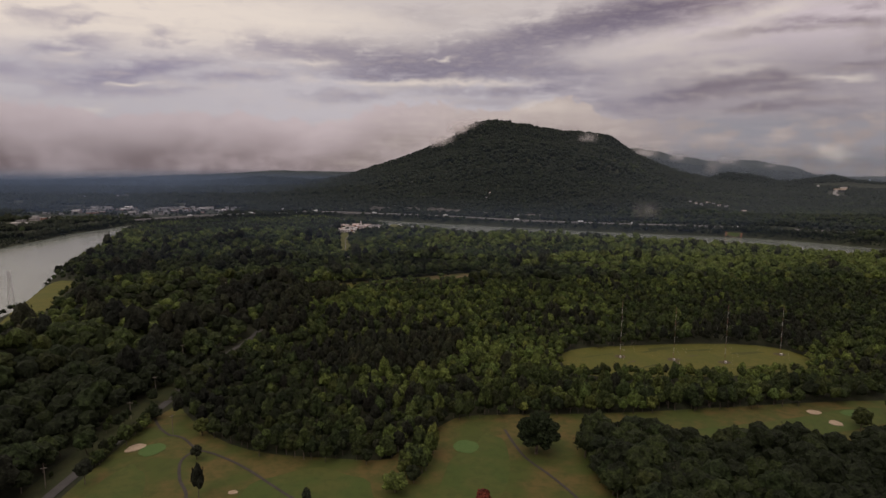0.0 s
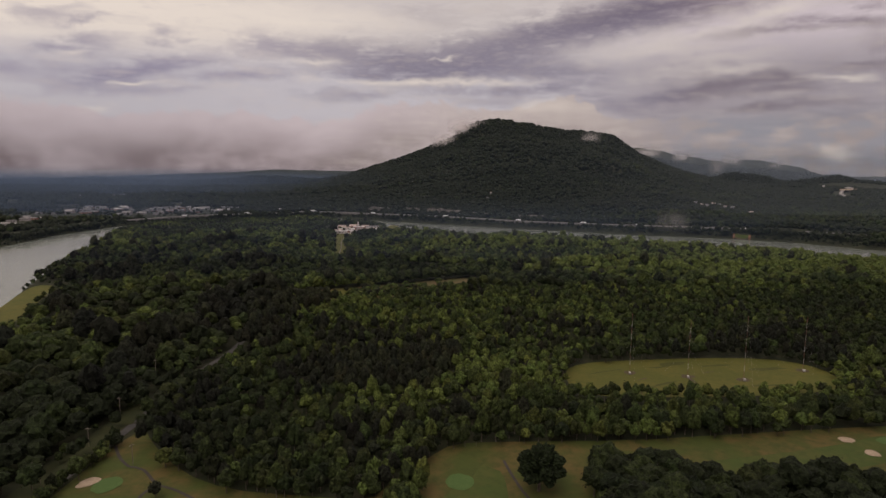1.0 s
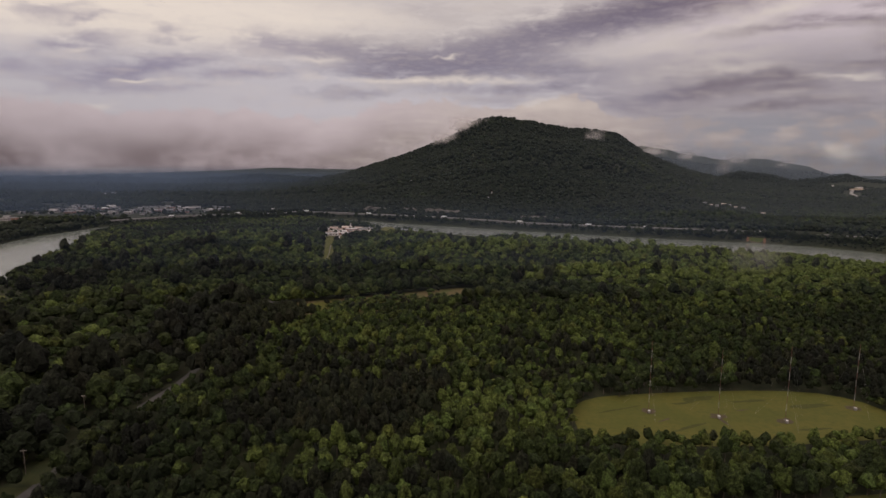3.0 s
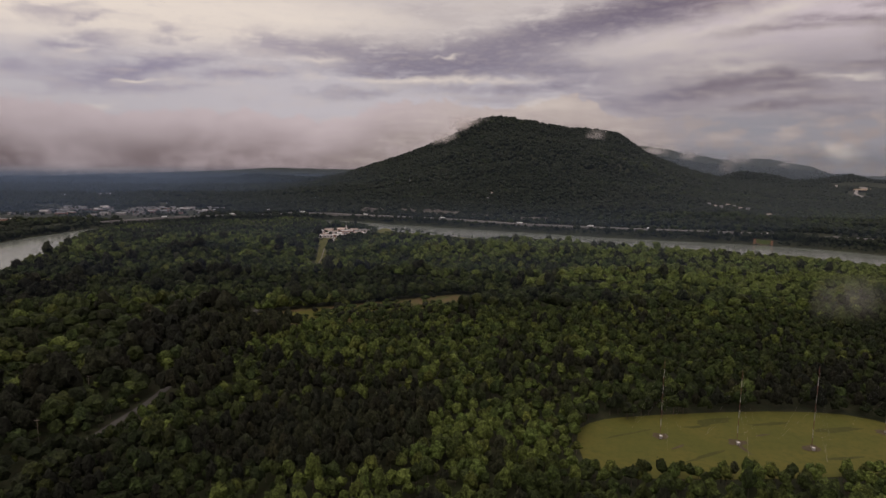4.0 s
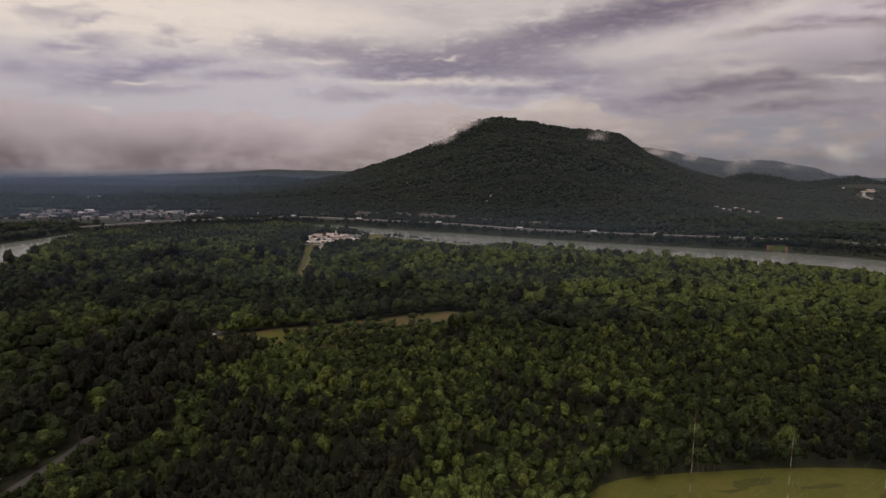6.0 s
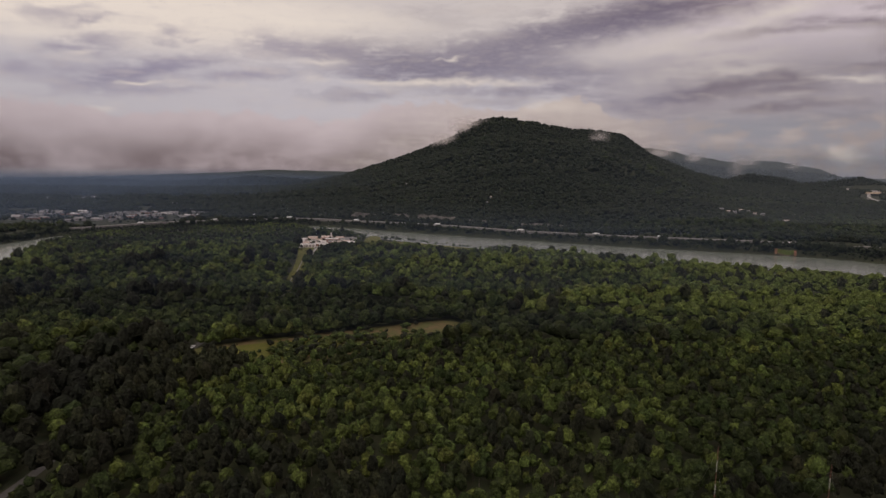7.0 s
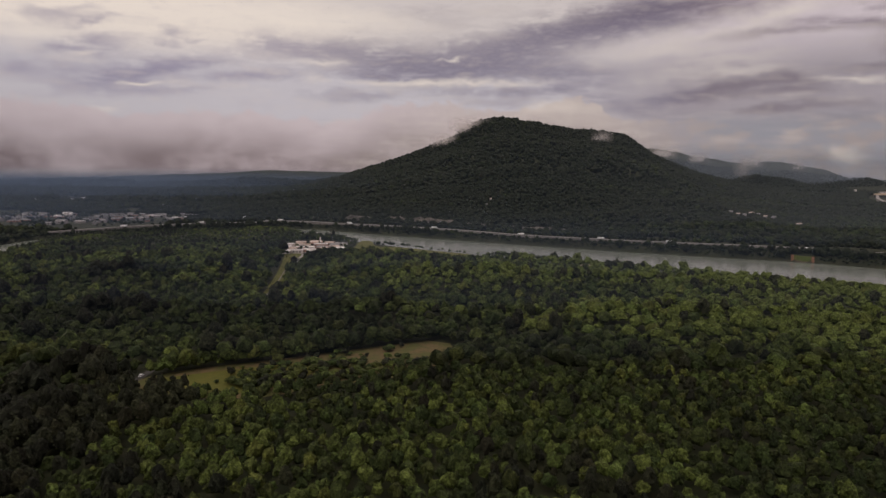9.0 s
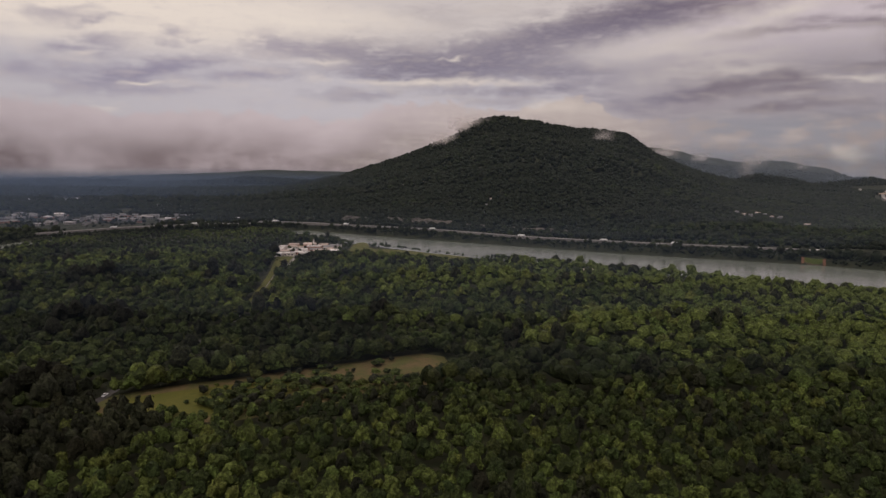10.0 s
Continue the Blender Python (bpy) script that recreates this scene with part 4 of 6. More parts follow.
PINES = [(-92, 394), (-75, 408), (-60, 422), (-17, 425), (30, 455), (36, 426), (24, 394), (14, 372), (5, 360), (-20, 360), (-60, 364), (-82, 374)]
PINE_BELT = [(-88, 462), (-88, 498), (-76, 512), (-19, 486), (30, 466), (30, 445), (-50, 424)]
PINES_EAST = [(208, 427), (235, 421), (265, 411), (303, 403), (333, 444), (326, 492), (287, 489), (259, 470), (218, 451)]
PINES_BY_ROAD = [(-190, 480), (-157, 466), (-122, 450), (-104, 437), (-100, 470), (-108, 502), (-97, 538), (-82, 554), (-70, 566), (-76, 590), (-92, 601), (-121, 614), (-151, 636), (-190, 620)]


def build_woods():
    """The woods of the river's bend; gives back the trees that stand singly nearest to the golf course."""
    def young(a, b):
        return (b + 12 * fractal(a / 40, b / 40, 2) < 627) & (a > -140) & ~inside(GROVE, a, b)

    x, y = scatter(-200, 760, 150, 668, 6.3, 3)
    old_x, old_y = scatter(-650, 760, 150, 1549, 8.9, 8)
    w, o = young(x, y), ~young(old_x, old_y) & ~inside(GROVE, old_x, old_y)
    grove_x, grove_y = scatter(70, 440, 150, 280, 6.2, 15)
    g = inside(GROVE, grove_x, grove_y)
    x, y = np.concatenate([x[w], old_x[o], grove_x[g]]), np.concatenate([y[w], old_y[o], grove_y[g]])
    road = smooth_line(ROAD, 4)
    rng0 = random.Random(21)
    side = [(p.x + s * 4.8, p.y + 2.0 * s) for p in road if 328 < p.y < 405 or 470 < p.y < 609 or 654 < p.y < 788 or 854 < p.y < 934 for s in (-1, 1)]
    side += [(p.x + 9, p.y + 1) for p in road if 328 < p.y < 405 or 470 < p.y < 609]
    side += [(p.x + rng0.uniform(-1, 1), p.y + d + rng0.uniform(-1, 1)) for p in smooth_line([(-125, 626), (-100, 640), (-86, 646), (-44, 663), (14, 689), (66, 712)], 4) for d in (0.5, 5.0)]
    x, y = np.concatenate([x, [p[0] for p in side]]), np.concatenate([y, [p[1] for p in side]])
    rng = np.random.RandomState(4)
    keep = (x < 0.80 * (y + 20) + 25) & (-x < 0.75 * (y + 20) + 25) & (y > 185)
    keep &= ~inside(RIVER, x, y) & (away(RIVER, x, y, True) > 6)
    keep &= (x > np.interp(y, [p[1] for p in NEAR_BANK[:8]], [p[0] for p in NEAR_BANK[:8]])) | (y > 1175)
    keep &= y < np.interp(x, [p[0] for p in NEAR_BANK[8:]], [p[1] for p in NEAR_BANK[8:]])
    open_land = inside(GOLF, x, y) & ~inside(GROVE, x, y) & ~inside(COPSE, x, y)
    for poly in (FIELD_EDGE, MEADOW_EDGE, STRIP, BANK_LAWN, RIVER_LAWN, HOUSE_LAWN):
        open_land |= inside(poly, x, y) | (away(poly, x, y, True) < 0.8)
    open_land |= away(ROAD, x, y) < np.interp(y, [320, 380, 405, 445, 470, 494, 601, 634, 694, 801, 854], [5.5, 4.6, 5.2, 5.2, 4.6, 4.4, 4.4, 4.6, 4.4, 4.4, 4.4])
    open_land |= (away(POWER_CUT, x, y) < np.interp(y, [267, 314, 347], [3.6, 2.6, 2.0])) & (y < 380)
    keep &= ~open_land
    x, y = x[keep], y[keep]
    fresh = young(x, y)
    z = land(x, y)
    patch = fractal(x / 95, y / 95, 3)
    pine = inside(PINES, x, y) | (inside(PINES_BY_ROAD, x, y) & (rng.rand(len(x)) < 0.8))
    pine |= (fractal(x / 60 + 40, y / 60 + 9, 3) > 0.34) & (rng.rand(len(x)) < 0.4)
    pine |= rng.rand(len(x)) < np.where(fresh, 0.025, 0.04)
    pine |= inside(PINE_BELT, x, y) & (rng.rand(len(x)) < 0.6)
    pine |= inside(PINES_EAST, x, y) & (rng.rand(len(x)) < 0.6)
    pine &= ~inside(GROVE, x, y)
    fresh = young(x, y) | (away(ROAD, x, y) < 8)
    tone = np.clip(np.where(fresh, 0.37, 0.36) + 0.6 * patch + rng.normal(0, 1, len(x)) * np.where(fresh, 0.20, np.where(y > 641, 0.17, 0.20)), 0, 1)
    tone = np.where(inside(GROVE, x, y), tone * 0.38 + rng.normal(0, 0.08, len(x)), tone)
    # tones by district; haze over far and eastern woods is put in as lightening
    tone = np.where(x < -150, tone - 0.04 * soft(828 - y, 0, 267) - 0.30 * soft(387 - y, 0, 80), tone + 0.06 * soft(641 - y, 0, 53) * soft(y, 310, 350)) + 0.09 * soft(y, 641, 934) + 0.10 * soft(x, 220, 420) * soft(y, 534, 694) - 0.12 * soft(x, 120, 220) * soft(y, 494, 534) * soft(627 - y, 0, 80) - 0.16 * soft(x, 170, 260) * soft(561 - y, 0, 67) * soft(y, 400, 427) + 0.10 * soft(y, 721, 854) * soft(x, -90, 0) + 0.30 * soft(x, 220, 420) * soft(y, 561, 748)
    tone = np.clip(tone + np.where(fresh, 0.15, 0.10) + np.where(fresh, 0.15, 0.35) * fractal(x / 27 + 4, y / 27, 2) - 0.12 * soft(-x, 105, 150) * soft(y, 600, 680) * soft(960 - y, 0, 200) - 0.04 * soft(-x, 120, 170) * soft(y, 800, 1000) - 0.12 * soft(-x, 50, 120) * soft(520 - y, 0, 80) - 0.10 * soft(-x, -20, 60) * soft(y, 640, 690) * soft(920 - y, 0, 80) + 0.14 * soft(x, -20, 40) * soft(y, 690, 730) * soft(1000 - y, 0, 100) - 0.14 * soft(x, 40, 90) * soft(y, 530, 570) * soft(690 - y, 0, 40) - 0.16 * soft(370 - y, 0, 60) * soft(x, -150, -120) + 0.12 * soft(-x, 150, 180) * soft(y, 340, 420) * soft(640 - y, 0, 60) + 0.12 * soft(y, 360, 400) * soft(520 - y, 0, 60) * soft(90 - x, 0, 40) - 0.15 * soft(x, 90, 130) * soft(370 - y, 0, 40) + 0.09 * soft(x, 150, 300) * soft(y, 560, 640) + 0.10 * soft(x, 60, 120) * soft(y, 440, 470) * soft(640 - y, 0, 60), 0.02, 1)
    # shade below the wood's edge behind the field, put into the trees' tone
    shaded_edge = (away(FIELD_EDGE, x, y, True) < 14) & (y > 400)
    tone = np.where(shaded_edge, tone - 0.22, tone)
    size = np.where(fresh, rng.uniform(2.7, 4.3, len(x)), 3.9 + 3.4 * rng.rand(len(x)) ** 1.5) * np.where(pine, 1.12, 1.0)
    size = np.where(away(RIVER, x, y, True) < 22, np.minimum(size, 4.6), size)
    size = np.where(inside(GROVE, x, y), size * 1.18, size)
    lawn = away(BANK_LAWN, x, y, True)
    size = np.where(lawn < 45, np.minimum(size, 2.4 + 0.05 * lawn), size)
    size = np.where((away(RIVER, x, y, True) < 38) & (x > 200), np.minimum(size, 3.1), size)
    size = np.where((y > 310) & (y < 336) & (x > 90), size * 1.12, size)
    size = np.where((away(FIELD_EDGE, x, y, True) < 24) & (y < 392), np.minimum(size, 2.6 + 0.05 * away(FIELD_EDGE, x, y, True)), size)
    size = np.where((x < -300) & (away(RIVER_LAWN, x, y, True) < 16), np.minimum(size, 3.0), size)
    size = np.where((x < -170) & (y > 1041), np.minimum(size, 6.0 - 3.0 * soft(y, 1041, 1335)), size)
    size = np.where((y > 579) & (y < 607) & (x > -128) & (x < -28), np.minimum(size, 3.3), size)
    south = np.interp(x, [-76, -43, -14, 30, 70], [601, 617, 630, 642, 651])
    size = np.where((x > -60) & (x < 48) & (y < south + 4) & (y > south - 20), np.minimum(size, 2.3), size)
    size = np.where((x < -165) & (y < 461), size * 1.25, size)
    size = np.where(pine & (x < -85) & (y > 420), size * 1.25, size)
    size = np.where((y > 385) & (y < 450) & (x > -140) & (away(ROAD, x, y) < 26), np.minimum(size, 2.2 + 0.05 * away(ROAD, x, y)), size)
    size = np.where(rng.rand(len(x)) < 0.12, size * 0.7, size)
    trace = away([(0, -15), (59, 294)], x, y)
    single = (y < 320) & (trace < 260) & (y > 187)
    order = np.argsort(np.where(single, away([(-148, 252), (-58, 247), (62, 254), (122, 235)], x, y), 1e9))[:270]
    chosen = np.zeros(len(x), bool)
    chosen[order] = True
    chosen &= single
    rest = ~chosen
    fine = np.sqrt(trace ** 2 + 130.0 ** 2) / size * np.where(inside(GROVE, x, y) & (y > 190), 0.75, 1.0)
    for low, high, broad, old, needle in ((0, 41, HIGH_BROAD, HIGH_OLD, HIGH_PINE), (41, 73, MID_BROAD, MID_OLD, MID_PINE),
                                          (73, 128, LOW_BROAD, LOW_BROAD, LOW_PINE), (128, 5000, LAST_BROAD, LAST_BROAD, LAST_PINE)):
        zone = rest & (fine >= low) & (fine < high)
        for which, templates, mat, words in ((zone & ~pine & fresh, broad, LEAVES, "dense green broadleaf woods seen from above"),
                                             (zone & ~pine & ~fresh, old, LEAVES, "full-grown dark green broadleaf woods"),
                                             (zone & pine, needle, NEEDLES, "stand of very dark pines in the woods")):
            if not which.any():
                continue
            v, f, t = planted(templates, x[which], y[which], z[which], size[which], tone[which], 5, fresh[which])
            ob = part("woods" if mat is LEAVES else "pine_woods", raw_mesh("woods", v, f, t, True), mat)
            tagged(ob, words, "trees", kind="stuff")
    w = rest & (trace < 180)
    v, f, _ = planted([stem(0.06, 1.3)], x[w], y[w], z[w], size[w], tone[w], 6)
    tagged(part("tree_trunks", raw_mesh("trunks", v, f), BARK), "grey-brown trunks under the forest canopy", "trunks", kind="stuff")
    return [(x[i], y[i], z[i], size[i], bool(pine[i]), tone[i], bool(fresh[i])) for i in np.nonzero(chosen)[0]]


def tree_kit(name, crown, trunk, mat, tone):
    v, f = crown
    crown_mesh = raw_mesh("crown", v, f, np.full(len(v), tone), True)
    crown_mesh.materials.append(mat)
    v, f = trunk
    trunk_mesh = raw_mesh("trunk", v, f)
    trunk_mesh.materials.append(BARK)
    return crown_mesh, trunk_mesh


def stand_tree(name, kit, m, size, label, group="", tall=1.0):
    root = new(name)
    root.empty_display_size = 1
    root.matrix_basis = m @ Matrix.Diagonal((size, size, size * tall, 1))
    part("crown", kit[0], None, root)
    part("trunk", kit[1], None, root)
    return tagged(root, label, "tree", group)


SINGLES = build_woods()
KITS = [tree_kit("oak", c, stem(0.055, 1.5, 7, 5, k), LONE_LEAVES, t) for k, c in enumerate(HIGH_BROAD) for t in (0.16, 0.42, 0.66)]
OLD_KITS = [tree_kit("oak", c, stem(0.055, 1.3, 7, 5, k), LONE_LEAVES, t) for k, c in enumerate(HIGH_OLD) for t in (0.06, 0.34, 0.6)]
PINE_KITS = [tree_kit("pine", c, stem(0.05, 1.9, 7, 3, k), LONE_NEEDLES, 0.5) for k, c in enumerate(HIGH_PINE)]
pick = random.Random(12)
for x, y, z, size, is_pine, tone, is_young in SINGLES:
    m = pose(x, y, z, 0, 0, pick.uniform(0, 360))
    if is_pine:
        stand_tree("pine_tree", pick.choice(PINE_KITS), m, size, "dark pine at the edge of the woods", "trees round the golf course", pick.uniform(0.9, 1.15))
    else:
        shade_of = 0 if tone < 0.34 else 1 if tone < 0.60 else 2
        words = ("dark green leafy tree", "mid-green leafy tree", "bright green leafy tree")[shade_of]
        stand_tree("leafy_tree", KITS[3 * pick.randrange(5) + shade_of] if is_young else OLD_KITS[3 * pick.randrange(4) + shade_of], m, size, words + " beside golf course grass",
                   "trees round the golf course", pick.uniform(0.9, 1.1) * (1.25 if is_young else 1.0))

BIG_OAK = tree_kit("oak", broad_crown(91, 5, 90, 18, 0.035, 0.95, 0.17, 0.92), stem(0.07, 1.2, 8, 6, 5), LONE_LEAVES, 0.04)
stand_tree("oak_tree", BIG_OAK, pose(57.9, 261.5, -6.9), 12.0, "large round dark green oak standing alone on golf grass")
PALE_TREE = tree_kit("oak", broad_crown(92, 4, 34, 14, 0.06, 0.8, 0.26, 1.0), stem(0.06, 1.0, 7, 4, 6), LONE_LEAVES, 0.85)
stand_tree("leafy_tree", PALE_TREE, pose(-11.3, 228.2, -6.9), 6.0, "bushy bright green tree on golf grass")
RED_KIT = tree_kit("maple", broad_crown(93, 3, 22, 12, 0.09, 1.0, 0.3), stem(0.06, 1.2, 7, 4, 7), RED_LEAVES, 0.5)
stand_tree("maple_tree", RED_KIT, pose(26.6, 215.2, -6.9), 3.6, "small dark red leaved tree on golf grass")
for x, y, size, tall, words in ((-48.4, 219.8, 2.6, 1.15, "small dark conifer on golf grass"), (-95.6, 226, 3.6, 1.7, "tall thin pine with a bare trunk on golf grass"),
                                (-109.1, 260.6, 3.8, 0.75, "low dark pine beside a cart path")):
    stand_tree("pine_tree", PINE_KITS[0], pose(x, y, -6.9, 0, 0, x), size, words, "", tall)
hedge = random.Random(21)
for k in range(44):
    y = hedge.uniform(251, 314) if k < 36 else hedge.uniform(187, 248)
    x = float(np.interp(y, [247, 272, 318, 340], [-155.5, -154.2, -151.2, -149.8])) + hedge.uniform(-0.8, 1.3) if k < 36 else hedge.choice((-157, -169)) + hedge.uniform(-1.0, 1.5)
    stand_tree("shrub", KITS[3 * hedge.randrange(5) + hedge.randrange(2)], pose(x, y, -6.8, 0, 0, hedge.uniform(0, 360)), hedge.uniform(1.5, 2.8) if k < 36 else hedge.uniform(0.7, 1.3),
               "leafy roadside bush on rough grass", "bushes along the road", hedge.uniform(0.8, 1.3))["category"] = "shrub"
made = 0
while made < 60:
    y = hedge.uniform(286, 454)
    x = hedge.uniform(-184, -140) + (y > 400) * 6
    apart = float(away(ROAD, np.array([x]), np.array([y]))[0])
    if apart < 4.2 or (y < 350 and apart < 9 and x < -150) or (x > -149 and y < 334):
        continue
    made += 1
    stand_tree("shrub", KITS[3 * hedge.randrange(5) + hedge.randrange(3)], pose(x, y, float(land(x, y)), 0, 0, hedge.uniform(0, 360)), hedge.uniform(1.2, 2.9),
               "leafy roadside bush at the edge of dark woods", "bushes along the road", hedge.uniform(0.8, 1.2))["category"] = "shrub"
for x, y, size, k in ((-153.1, 256.1, 2.9, 1), (-150.5, 286.8, 3.0, 1), (-149.3, 296.2, 2.9, 2), (-148.3, 306.9, 3.3, 0), 
                      (-3.2, 236.2, 3.9, 0), (0.8, 244.3, 4.1, 1), (-7.2, 241.5, 3.4, 1), (240.1, 281.4, 5.2, 1), (247.1, 289.5, 4.6, 0), (274.2, 301.7, 4.8, 1), (-2.2, 248.3, 4.2, 2)):
    stand_tree("leafy_tree", KITS[3 * (k % 4) + k], pose(x, y, -6.9, 0, 0, 40 * x), size, "leafy green tree on golf grass", "trees on the golf course")


def build_far_woods():
    """Woods over the river, on the mountain and on the far hills."""
    sets = []
    for x0, x1, y0, y1, step, size in ((-1500, 1500, 748, 2270, 13.0, 7.4), (-1100, 2600, 2270, 4032, 20.5, 11.2),
                                       (-2400, -1100, 1602, 3471, 18, 9.0), (1500, 2600, 1202, 2270, 17, 9.5), (-3000, -1100, 3471, 4060, 24, 10.5)):
        x, y = scatter(x0, x1, y0, y1, step, int(y1))
        rng = np.random.RandomState(int(step * 10))
        over = (y > np.interp(x, [p[0] for p in FAR_BANK[:-1]][4:], [p[1] for p in FAR_BANK[:-1]][4:])) | (x < -735)
        keep = over & ~inside(RIVER, x, y) & (away(RIVER, x, y, True) > 5) & (away(HIGHWAY, x, y) > 12)
        keep &= np.abs(x) < 0.82 * (y + 60)
        keep &= away(QUARRY, x, y) > 45
        town = (x < -560) & (y < 2870) & (x > -1500) & (y > 1455)
        keep &= ~(town & (fractal(x / 90, y / 70, 2) > 0.16))
        keep &= ~((x > -1000) & (x < -700) & (y < 1535) & (fractal(x / 90, y / 60, 2) > 0.0) & (away(RIVER, x, y, True) > 25))
        x, y = x[keep], y[keep]
        low_town = (x < -530) & (x > -1080) & (y > 1480) & (y < 1880)
        thin = ~(low_town & (rng.rand(len(x)) < 0.5))
        x, y, low_town = x[thin], y[thin], low_town[thin]
        s = size * rng.uniform(0.65, 1.2, len(x)) * np.where(low_town, 0.55, 1.0)
        s = np.where(away(HIGHWAY, x, y) < 30, s * 0.62, s)
        # darker up the mountain: cloud shade put into the tree tone
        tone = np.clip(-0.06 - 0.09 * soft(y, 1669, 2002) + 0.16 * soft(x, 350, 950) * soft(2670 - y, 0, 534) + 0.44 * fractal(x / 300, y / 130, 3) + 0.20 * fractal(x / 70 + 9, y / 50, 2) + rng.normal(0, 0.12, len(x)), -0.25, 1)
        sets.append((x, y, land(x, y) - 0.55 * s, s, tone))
    for x0, x1, y0, y1, step, size in ((1560, 3420, 3900, 4260, 17, 8.5),):
        x, y = scatter(x0, x1, y0, y1, step, abs(int(x1)))
        rng = np.random.RandomState(int(step))
        s = size * rng.uniform(0.65, 1.2, len(x))
        sets.append((x, y, land(x, y) - 0.75 * s, s, np.clip(rng.normal(-0.05, 0.10, len(x)), -0.25, 1)))
    # the belt of trees between the river and the highway
    x, y = scatter(-760, 1000, 934, 1655, 5.2, 77)
    belt = ~inside(RIVER, x, y) & (away(FAR_BANK, x, y) < 50) & (away(HIGHWAY, x, y) > 10) & (away(RIVER, x, y, True) > 1.5)
    line = np.array([(p.x, p.y) for p in smooth_line(HIGHWAY, 10)])
    belt &= y < np.interp(x, line[:, 0], line[:, 1]) - 6
    shore = (x < -690) & (away(FAR_BANK, x, y) < 18) & ~inside(RIVER, x, y) & (away(RIVER, x, y, True) > 1.5)
    belt |= shore
    belt &= ~inside([(628, 1172), (660, 1148), (674, 1172), (643, 1194)], x, y)
    x, y = x[belt], y[belt]
    rng = np.random.RandomState(78)
    s = rng.uniform(1.3, 2.5, len(x))
    s = s * (1 + 0.1 * soft(x, 380, 560))
    sets.append((x, y, land(x, y) - 0.3 * s, s, np.clip(rng.normal(0.12, 0.10, len(x)), 0, 1)))
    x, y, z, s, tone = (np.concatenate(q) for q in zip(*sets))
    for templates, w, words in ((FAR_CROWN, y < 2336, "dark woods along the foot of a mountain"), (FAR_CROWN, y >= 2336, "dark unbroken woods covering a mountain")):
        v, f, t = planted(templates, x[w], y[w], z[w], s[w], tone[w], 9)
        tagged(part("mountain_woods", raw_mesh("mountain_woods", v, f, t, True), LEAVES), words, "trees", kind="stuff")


build_far_woods()

# ---- things: masts, poles and pylons ----


def rod_into(bm, a, b, r, n=4):
    a, b = Vector(a), Vector(b)
    q = (b - a).to_track_quat("Z", "Y").to_matrix()
    rings = [[bm.verts.new(p + q @ Vector((r * math.cos(2 * math.pi * (k + 0.5) / n), r * math.sin(2 * math.pi * (k + 0.5) / n), 0))) for k in range(n)] for p in (a, b)]
    for k in range(n):
        j = (k + 1) % n
        bm.faces.new((rings[0][k], rings[0][j], rings[1][j], rings[1][k]))
    bm.faces.new(rings[0][::-1])
    bm.faces.new(rings[1])


def box_into(bm, x0, x1, y0, y1, z0, z1, bevel=0.0):
    m = Matrix.Translation(((x0 + x1) / 2, (y0 + y1) / 2, (z0 + z1) / 2)) @ Matrix.Diagonal((x1 - x0, y1 - y0, z1 - z0, 1))
    made = bmesh.ops.create_cube(bm, size=1, matrix=m)
    if bevel:
        edges = list({e for v in made["verts"] for e in v.link_edges})
        bmesh.ops.bevel(bm, geom=edges, offset=bevel, segments=2, affect="EDGES")


def boxed(x0, x1, y0, y1, z0, z1, bevel=0.0):
    bm = bmesh.new()
    box_into(bm, x0, x1, y0, y1, z0, z1, bevel)
    return bm


def radio_mast(x, y, z, height):
    root = tagged(new("radio_mast"), "slim guyed radio mast banded red and white in a field", "radio mast", "radio masts in the field")
    root.matrix_basis = pose(x, y, z)
    bays, side = 9, 0.17
    corner = [(side * math.cos(2.094 * k), side * math.sin(2.094 * k)) for k in range(3)]
    step = (height - 1.2) / bays
    for b in range(bays):
        bm = bmesh.new()
        low = 1.2 + b * step
        for k in range(3):
            (ax, ay), (bx, by) = corner[k], corner[(k + 1) % 3]
            rod_into(bm, (ax, ay, low), (ax, ay, low + step), 0.028)
            for j in range(4):
                z0, z1 = low + step * j / 4, low + step * (j + 1) / 4
                rod_into(bm, (ax, ay, z0), (bx, by, z1), 0.016, 3)
                rod_into(bm, (ax, ay, z1), (bx, by, z1), 0.016, 3)
        part("section", bm, MAST_WHITE if b % 2 else RED_PAINT, root, "white painted lattice section" if b % 2 else "red painted lattice section")
    bm = bmesh.new()
    rod_into(bm, (0, 0, 0), (0, 0, 1.2), 0.35, 10)
    part("base_insulator", bm, CONCRETE, root)
    for k in range(3):
        a = 2.094 * k + 0.4
        bm = bmesh.new()
        for h in (0.5, 0.95):
            rod_into(bm, (0.5 * math.cos(a), 0.5 * math.sin(a), height * h), (15 * math.cos(a), 15 * math.sin(a), 0.2), 0.008, 3)
        part("guy_wire", bm, STEEL, root)
    bm = bmesh.new()
    rod_into(bm, (0, 0, height), (0, 0, height + 1.2), 0.08, 6)
    part("beacon", bm, RED_PAINT, root)


def tuning_hut(x, y, z):
    root = tagged(new("tuning_hut"), "small pale hut at the foot of a radio mast", "hut", "huts at the masts")
    root.location = (x, y, z)
    part("wall", boxed(-0.6, 0.6, -0.5, 0.5, 0, 1.4, 0.04), TOWN_WALL, root)
    bm = boxed(-0.7, 0.7, -0.6, 0.6, 1.4, 1.52)
    part("roof", bm, PALE_ROOF, root)
    part("door", boxed(-0.35, 0.35, -0.54, -0.5, 0.05, 1.3), STEEL, root)


